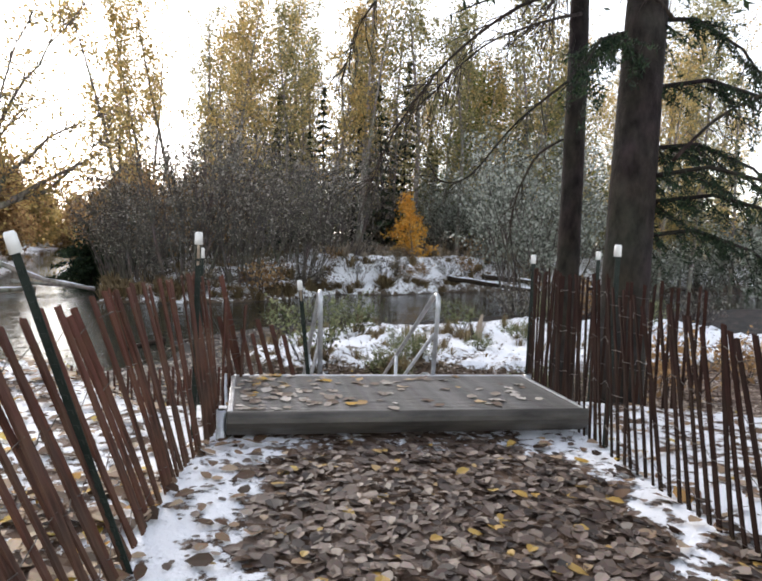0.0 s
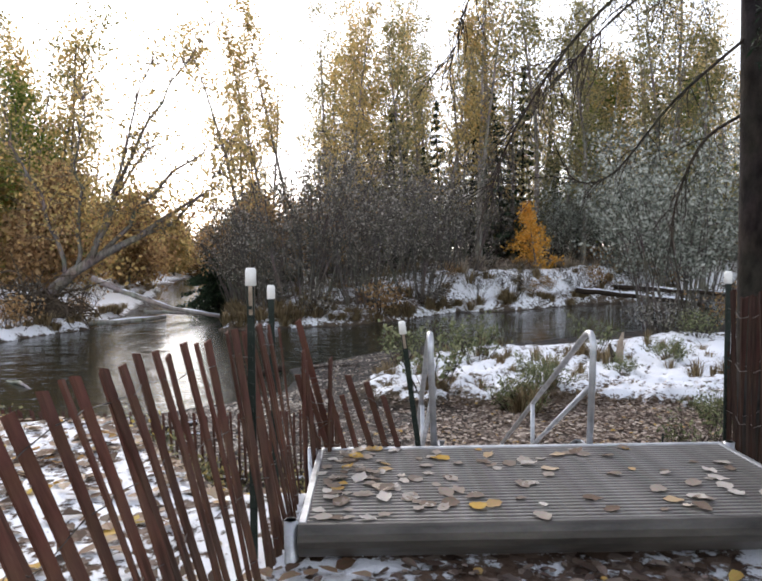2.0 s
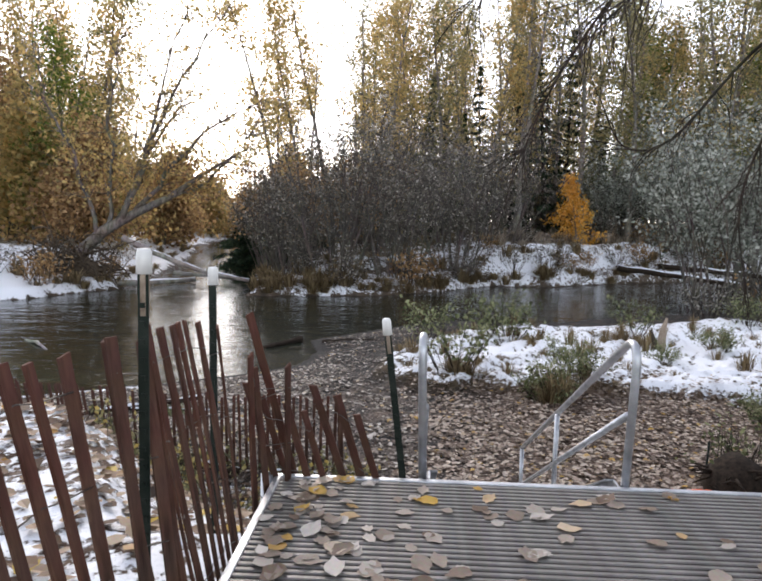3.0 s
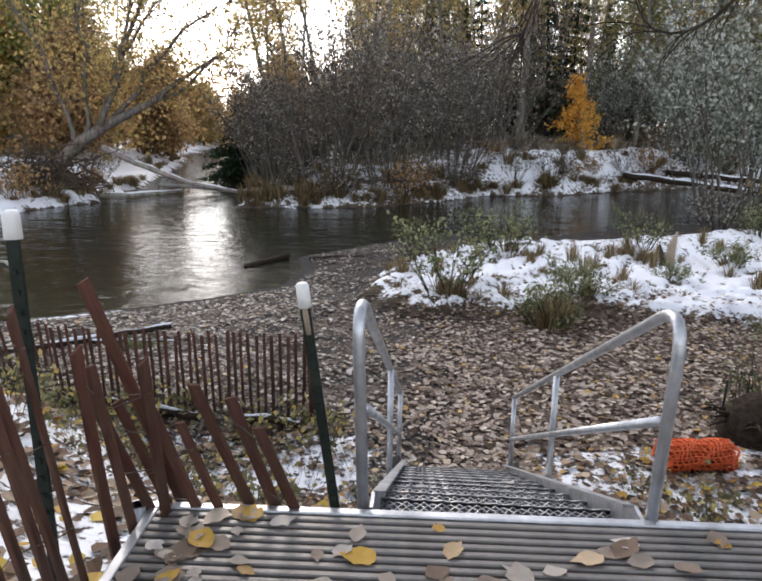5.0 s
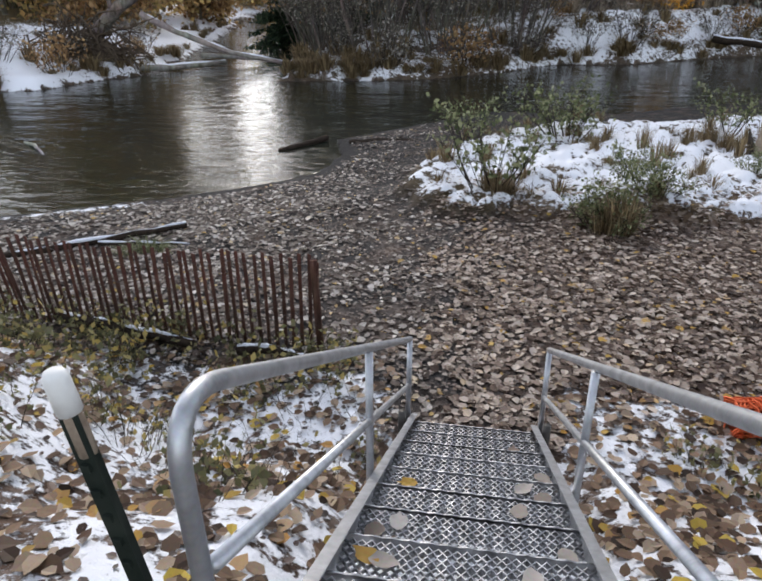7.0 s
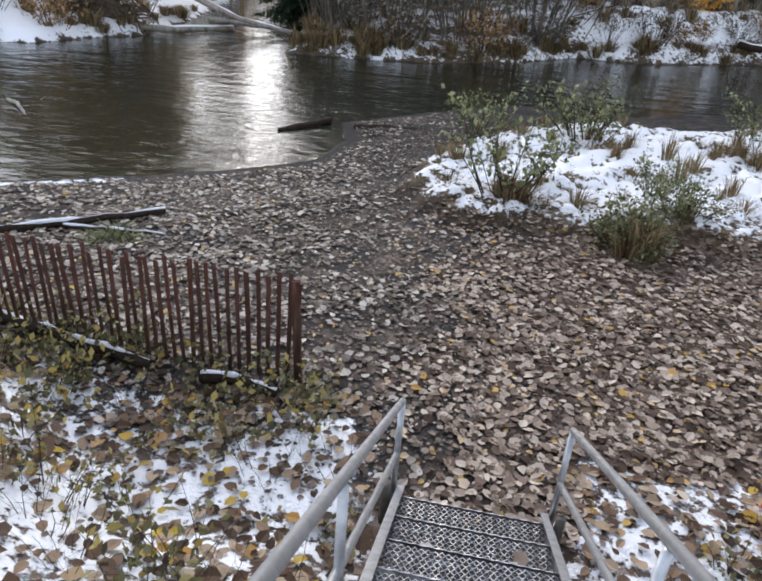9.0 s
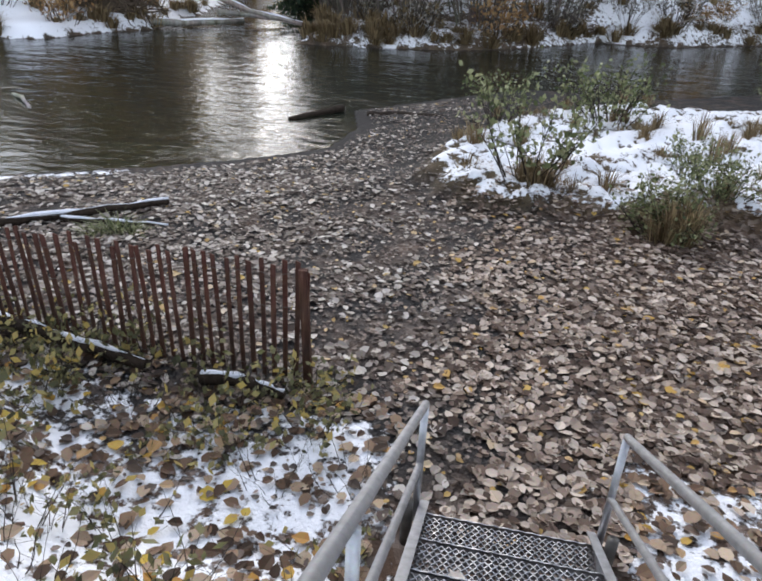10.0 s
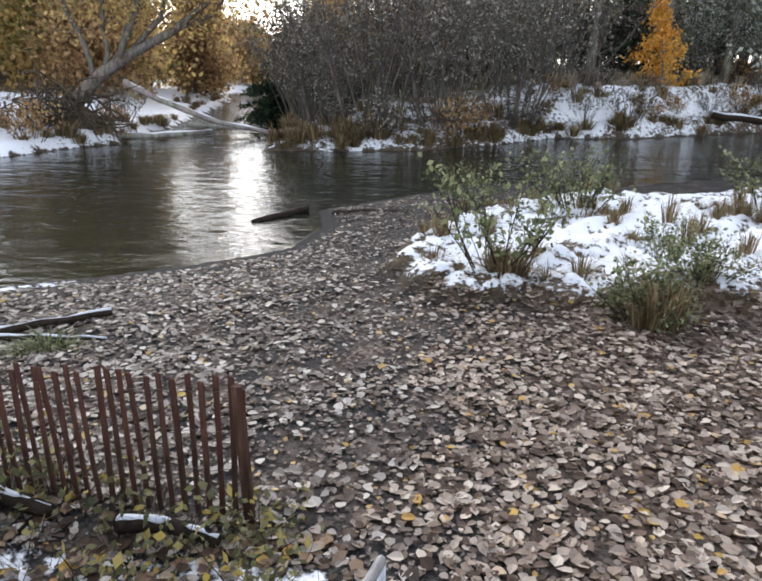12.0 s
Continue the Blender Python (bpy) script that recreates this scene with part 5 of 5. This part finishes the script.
bb = [bush(220, 1.7, 2.0, 22, 420, 0.06, M_TWIG, M_BRUSH, "bare brown brush on the river bank", "brush", 0.6, 7, 0.12, 0.014, "brush"), bush(221, 1.3, 2.0, 20, 500, 0.06, M_TWIG, M_RUST, "low rusty brush on the river bank", "brush", 0.7, 6, 0.12, 0.013, "brush")]
scatter(bb, [(7.4, 39.6), (8.6, 40.6), (5.2, 39), (10, 41.8), (12.2, 43.2), (14, 44.4), (2.2, 36.6), (-0.5, 33.4), (-3.5, 31.8), (-15.6, 28.4), (-16.4, 30.8), (-15.2, 33.8), (-18, 28), (-20, 27), (17.4, 45.8), (20, 47), (6.2, 42), (9, 44),
             (-16, 35.5), (-22, 26.6), (12, 47), (15, 47.6), (-5.6, 33.6), (3.8, 40.2), (9.5, 24.5), (13, 26), (17, 24), (7, 11.5), (8.5, 9), (10, 13), (12, 8), (9.5, 6), (13, 11), (15, 15), (7.5, 7)], "bank brush", 24, 0.7, 1.4)
st = thing("tree_stump", pose(5.15, 17.3, height(5.15, 17.3)), "split weathered stump standing in the snow", "stump")
part("stump_body", Geo().tube([(0, 0, -0.1), (0.02, 0, 0.15), (0.05, 0.02, 0.5), (0.12, 0.02, 0.75)], [0.14, 0.10, 0.07, 0.025], 9), M_WOODPOST, st)
part("split_side", Geo().tube([(-0.1, 0, -0.1), (-0.14, 0, 0.2), (-0.22, 0.02, 0.48)], [0.09, 0.06, 0.015], 7), M_TWIG, st)

# weeds under the lower fence
wd = [bush(230, 0.34, 0.4, 8, 75, 0.03, M_TWIG, M_WEED, "small yellowing weed among fallen leaves", "weed", 0.7, 4, 0.04, 0.004, "weed"), bush(231, 0.42, 0.35, 7, 60, 0.028, M_TWIG, M_WEED, "thin yellow-green weed among fallen leaves", "weed", 0.5, 4, 0.04, 0.004, "weed"),
      bush(232, 0.5, 0.35, 9, 0, 0.03, M_TWIG, M_YELLOW, "bare dry weed stalks in the leafy snow", "weed", 0.5, 4, 0.04, 0.003, "weed")]
wp = [(r5.uniform(-5.5, -1.1), 9.15 + r5.gauss(0, 0.28)) for _ in range(54)] + [(r5.uniform(-4.5, -0.75), r5.uniform(6.6, 9.0)) for _ in range(48)] + [(r5.uniform(0.9, 4), r5.uniform(7, 9)) for _ in range(10)]
scatter(wd, wp, "weeds below the fence", 25, 0.7, 1.3)
grass("gravel_grass", [(-4.05, 11.7), (-4.25, 11.6), (-3.85, 11.65)], [(0.2, 0.6, 110)], "low green tuft on the gravel behind the fence", 27, M_SHRUB)

# ---- roll of orange netting and the dark root ball ----


def build_roll():
    t = thing("netting_roll", pose(2.14, 8.66, height(2.14, 8.66) + 0.13, 0, 0, 6), "loose roll of orange plastic barrier netting on the leaves", "netting")
    r = random.Random(31)
    g = Geo()
    L, R = 0.6, 0.15
    for k in range(16):
        x = -L / 2 + L * k / 15
        for lay in (1.0, 0.86):
            ring = [(x + 0.02 * math.sin(5 * a + k), (R * lay + 0.012 * math.sin(3 * a + k * 1.7)) * math.cos(a), (R * lay * 0.88 + 0.012 * math.sin(2 * a + k)) * math.sin(a)) for a in [2 * math.pi * i / 18 for i in range(19)]]
            g.tube(ring, 0.008, 4, cap=False)
    for i in range(30):
        a = 2 * math.pi * i / 30
        lay = 1.0 if i % 2 else 0.88
        line = [(-L / 2 + L * k / 12, (R * lay + r.gauss(0, 0.006)) * math.cos(a + 0.05 * math.sin(k)), (R * lay * 0.88 + r.gauss(0, 0.006)) * math.sin(a + 0.05 * math.sin(k))) for k in range(13)]
        g.tube(line, 0.007, 4, cap=False)
    part("net", g, M_ORANGENET, t)
    # solid core whose dark colour stands for shade inside the roll
    part("core", Geo().tube([(-L / 2 + 0.02, 0, 0), (0, 0.01, 0.005), (L / 2 - 0.02, 0, 0)], [0.105, 0.11, 0.10], 14), M_NETSHADE, t, "inner turns of the netting, darkened for shade in the gaps")


build_roll()
rb = thing("root_ball", pose(2.95, 9.3, height(2.95, 9.3)), "dark upturned root ball with bare shoots", "root ball")
g = Geo()
r6 = random.Random(8)
g.tube([(0, 0, -0.1), (0.02, 0, 0.1), (0, 0.02, 0.3), (-0.03, 0, 0.42)], [0.3, 0.34, 0.26, 0.1], 11)
part("root_mass", g, M_DARK, rb)
for _ in range(40):
    a = r6.uniform(0, 6.28)
    shoot = bent((0.25 * math.cos(a), 0.25 * math.sin(a), r6.uniform(0, 0.35)), (math.cos(a), math.sin(a), r6.gauss(0.1, 0.5)), r6.uniform(0.12, 0.4), 4, r6, 0.05, 0.25)
    part("root", Geo().tube(shoot, taper(0.02, 0.004, 5), 5), M_DARK, rb)

# ---- fallen leaves ----


def litter_mesh(name, pts, size, material, q, curl=0.2):
    """Flat, slightly curled leaves lying at pts (n, 3)."""
    n = len(pts)
    out = np.array([(-0.95, 0), (-0.5, 0.72), (0.3, 0.68), (1.1, 0), (0.3, -0.68), (-0.5, -0.72)])
    a = q.uniform(0, 2 * math.pi, n)
    s = size * q.uniform(0.6, 1.35, n)
    lift = q.normal(0, curl, (n, 2))
    v = np.zeros((n, 6, 3))
    ca, sa = np.cos(a)[:, None], np.sin(a)[:, None]
    ox, oy = out[:, 0][None] * s[:, None], out[:, 1][None] * s[:, None] * q.uniform(0.8, 1.15, n)[:, None]
    v[:, :, 0] = ox * ca - oy * sa + pts[:, 0:1]
    v[:, :, 1] = ox * sa + oy * ca + pts[:, 1:2]
    v[:, :, 2] = pts[:, 2:3] + (ox * lift[:, :1] + oy * lift[:, 1:]) * 0.8 + np.abs(oy) * q.uniform(0.0, 0.4, n)[:, None]
    me = bpy.data.meshes.new(name)
    idx = np.arange(n)[:, None] * 6
    f = np.concatenate([idx + np.array([[0, 1, 2, 3]]), idx + np.array([[0, 3, 4, 5]])], 0)
    me.from_pydata(v.reshape(-1, 3).tolist(), [], f.tolist())
    me.materials.append(material)
    return me


def strew(name, boxes, size, material, label, seed, keep, lift=0.014):
    q = np.random.default_rng(seed)
    pts = []
    for x0, x1, y0, y1, per in boxes:
        n = int((x1 - x0) * (y1 - y0) * per)
        p = np.stack([q.uniform(x0, x1, n), q.uniform(y0, y1, n)], 1)
        pts.append(p)
    p = np.concatenate(pts)
    h, snow, litter, gravel, grass = terrain(p[:, 0], p[:, 1])
    ok = keep(p[:, 0], p[:, 1], h, snow, q)
    p, h, snow = p[ok], h[ok], snow[ok]
    z = h + lift + np.clip(snow - 0.45, 0, 0.6) * 0.06 + q.uniform(0, 0.015, len(p))
    me = litter_mesh(name, np.column_stack([p, z]), size, material, q)
    tagged(new(name, me), label, "leaves", kind="stuff")


tan_side = lambda x, y: -0.35 + 0.45 * wave(x, y, 1.6, 2) + 0.25 * wave(x, y, 0.45, 4)
clump = lambda x, y: 0.5 + 0.5 * wave(x, y, 1.4, 3) + 0.4 * wave(x, y, 0.5, 1)
strew("fallen_leaves", [(-7, 8, 8.2, 11.5, 480), (-7, 9, 11.5, 14.6, 360), (-6, 2, 14.6, 17.5, 230), (-3.4, 1.5, 17.5, 22.5, 170), (5, 14, 9, 15, 90)], 0.037, M_LITTER, "grey-brown fallen leaves scattered over dark gravel", 51,
      lambda x, y, h, s, q: (x < tan_side(x, y)) & (h > WATER_Z + 0.06) & ((s < 0.5) | (q.uniform(0, 1, len(x)) < 0.12)) & (clump(x, y) + q.uniform(0, 1, len(x)) > 0.9 - 0.3 * (x > 0.9 + 0.3 * wave(x, y, 0.9, 2)) + 0.3 * (np.abs(x + 1.5 - 0.05 * y) < 1.2)) & ~((np.abs(x + 0.05) < 0.5) & (y < 8.25)))
strew("tan_leaves", [(-2, 8, 8.2, 11.5, 520), (-2, 9, 11.5, 14.6, 400), (5, 14, 9, 15, 90)], 0.037, M_LITTERW, "thick layer of tan fallen leaves beyond the stairs", 56,
      lambda x, y, h, s, q: (x >= tan_side(x, y)) & ((s < 0.5) | (q.uniform(0, 1, len(x)) < 0.15)) & (clump(x, y) + q.uniform(0, 1, len(x)) > 0.52) & ~((np.abs(x + 0.05) < 0.5) & (y < 8.25)))
strew("bank_leaves", [(-6.5, -0.6, 4.9, 9.4, 210), (0.62, 6, 5.2, 9.0, 260)], 0.042, M_LITTERY, "brown and yellow leaves in patchy snow on the slope", 52,
      lambda x, y, h, s, q: (clump(x, y) + q.uniform(0, 1, len(x)) > 0.97))
strew("path_leaves", [(-1.5, 1.1, 1.4, 4.1, 420), (-1.6, 1.2, -1.5, 1.4, 120)], 0.034, M_PATHLEAF, "trodden brown leaves covering the path", 53,
      lambda x, y, h, s, q: (s < 0.3 + 0.25 * q.uniform(0, 1, len(x))))
strew("edge_leaves", [(-1.7, -0.8, 1.2, 4.2, 60), (0.6, 1.3, 1.5, 4.2, 60), (0.88, 1.4, 0.8, 2.5, 260), (-4.5, -1.5, 0.5, 3.6, 300), (-6, -1.6, -1, 5, 70), (1.3, 6, -1, 5, 40)], 0.044, M_LITTERY, "yellow and brown leaves along the fence foot", 54,
      lambda x, y, h, s, q: q.uniform(0, 1, len(x)) < 0.75)


strew("leaf_fragments", [(-5.5, 6, 8.2, 11.5, 420), (-5, 6, 11.5, 14, 260), (-5, 1.5, 14, 22, 170), (-4.5, -0.6, 5.2, 8.6, 160), (-1.4, 1.1, 1.4, 4.1, 300)], 0.02, M_PATHLEAF, "small dark scraps of broken leaves on the ground", 55,
      lambda x, y, h, s, q: (h > WATER_Z + 0.05) & ((s < 0.45) | (q.uniform(0, 1, len(x)) < 0.25)) & ~((np.abs(x + 0.05) < 0.5) & (y > 5) & (y < 8.25)), 0.006)


def leaf_thing_mesh(k):
    q = np.random.default_rng(k)
    n = 14
    g = Geo()
    curl = q.uniform(0.04, 0.32)
    for i in range(n):
        a = 2 * math.pi * i / n
        rad = 1 + 0.08 * q.normal()
        x, y = math.cos(a) * rad * (1.35 if i == 0 else 1), math.sin(a) * rad * 0.78
        g.v.append((0.045 * x, 0.045 * y, 0.045 * (curl * abs(y) + 0.4 * curl * x * x + 0.06 * q.normal()) + 0.002))
    g.v.append((0, 0, 0.002))
    g.f = [(i, (i + 1) % n, n) for i in range(n)]
    return g.mesh("fallen_leaf", M_DECKLEAF)


DECK_LEAVES = [leaf_thing_mesh(k) for k in range(6)]
r7 = random.Random(77)
for i in range(150):
    u = r7.random()
    x = r7.uniform(DECK_X0 + 0.05, DECK_X1 - 0.05) if u > 0.35 else DECK_X0 + 0.05 + abs(r7.gauss(0, 0.3))
    y = r7.uniform(DECK_Y0 + 0.05, DECK_Y1 - 0.04)
    s = r7.uniform(0.5, 1.1)
    ob = new("fallen_leaf", DECK_LEAVES[i % 6])
    ob.matrix_world = pose(x, y, DECK_Z + 0.003, r7.gauss(0, 4), r7.gauss(0, 4), r7.uniform(0, 360)) @ Matrix.Diagonal((s, s, s, 1))
    tagged(ob, "curled dry autumn leaf lying on the metal deck", "leaf", "leaves on the deck")
for i in range(16):
    k = r7.randrange(1, TREADS + 1)
    ob = new("fallen_leaf", DECK_LEAVES[i % 6])
    ob.matrix_world = STAIR @ pose(r7.choice((-1, 1)) * r7.uniform(0.2, 0.38), RUN * (k - 0.5) + r7.uniform(-0.06, 0.08), DECK_Z - RISE * k + 0.005, 0, 0, r7.uniform(0, 360))
    tagged(ob, "curled dry leaf caught on a stair tread", "leaf", "leaves on the stairs")
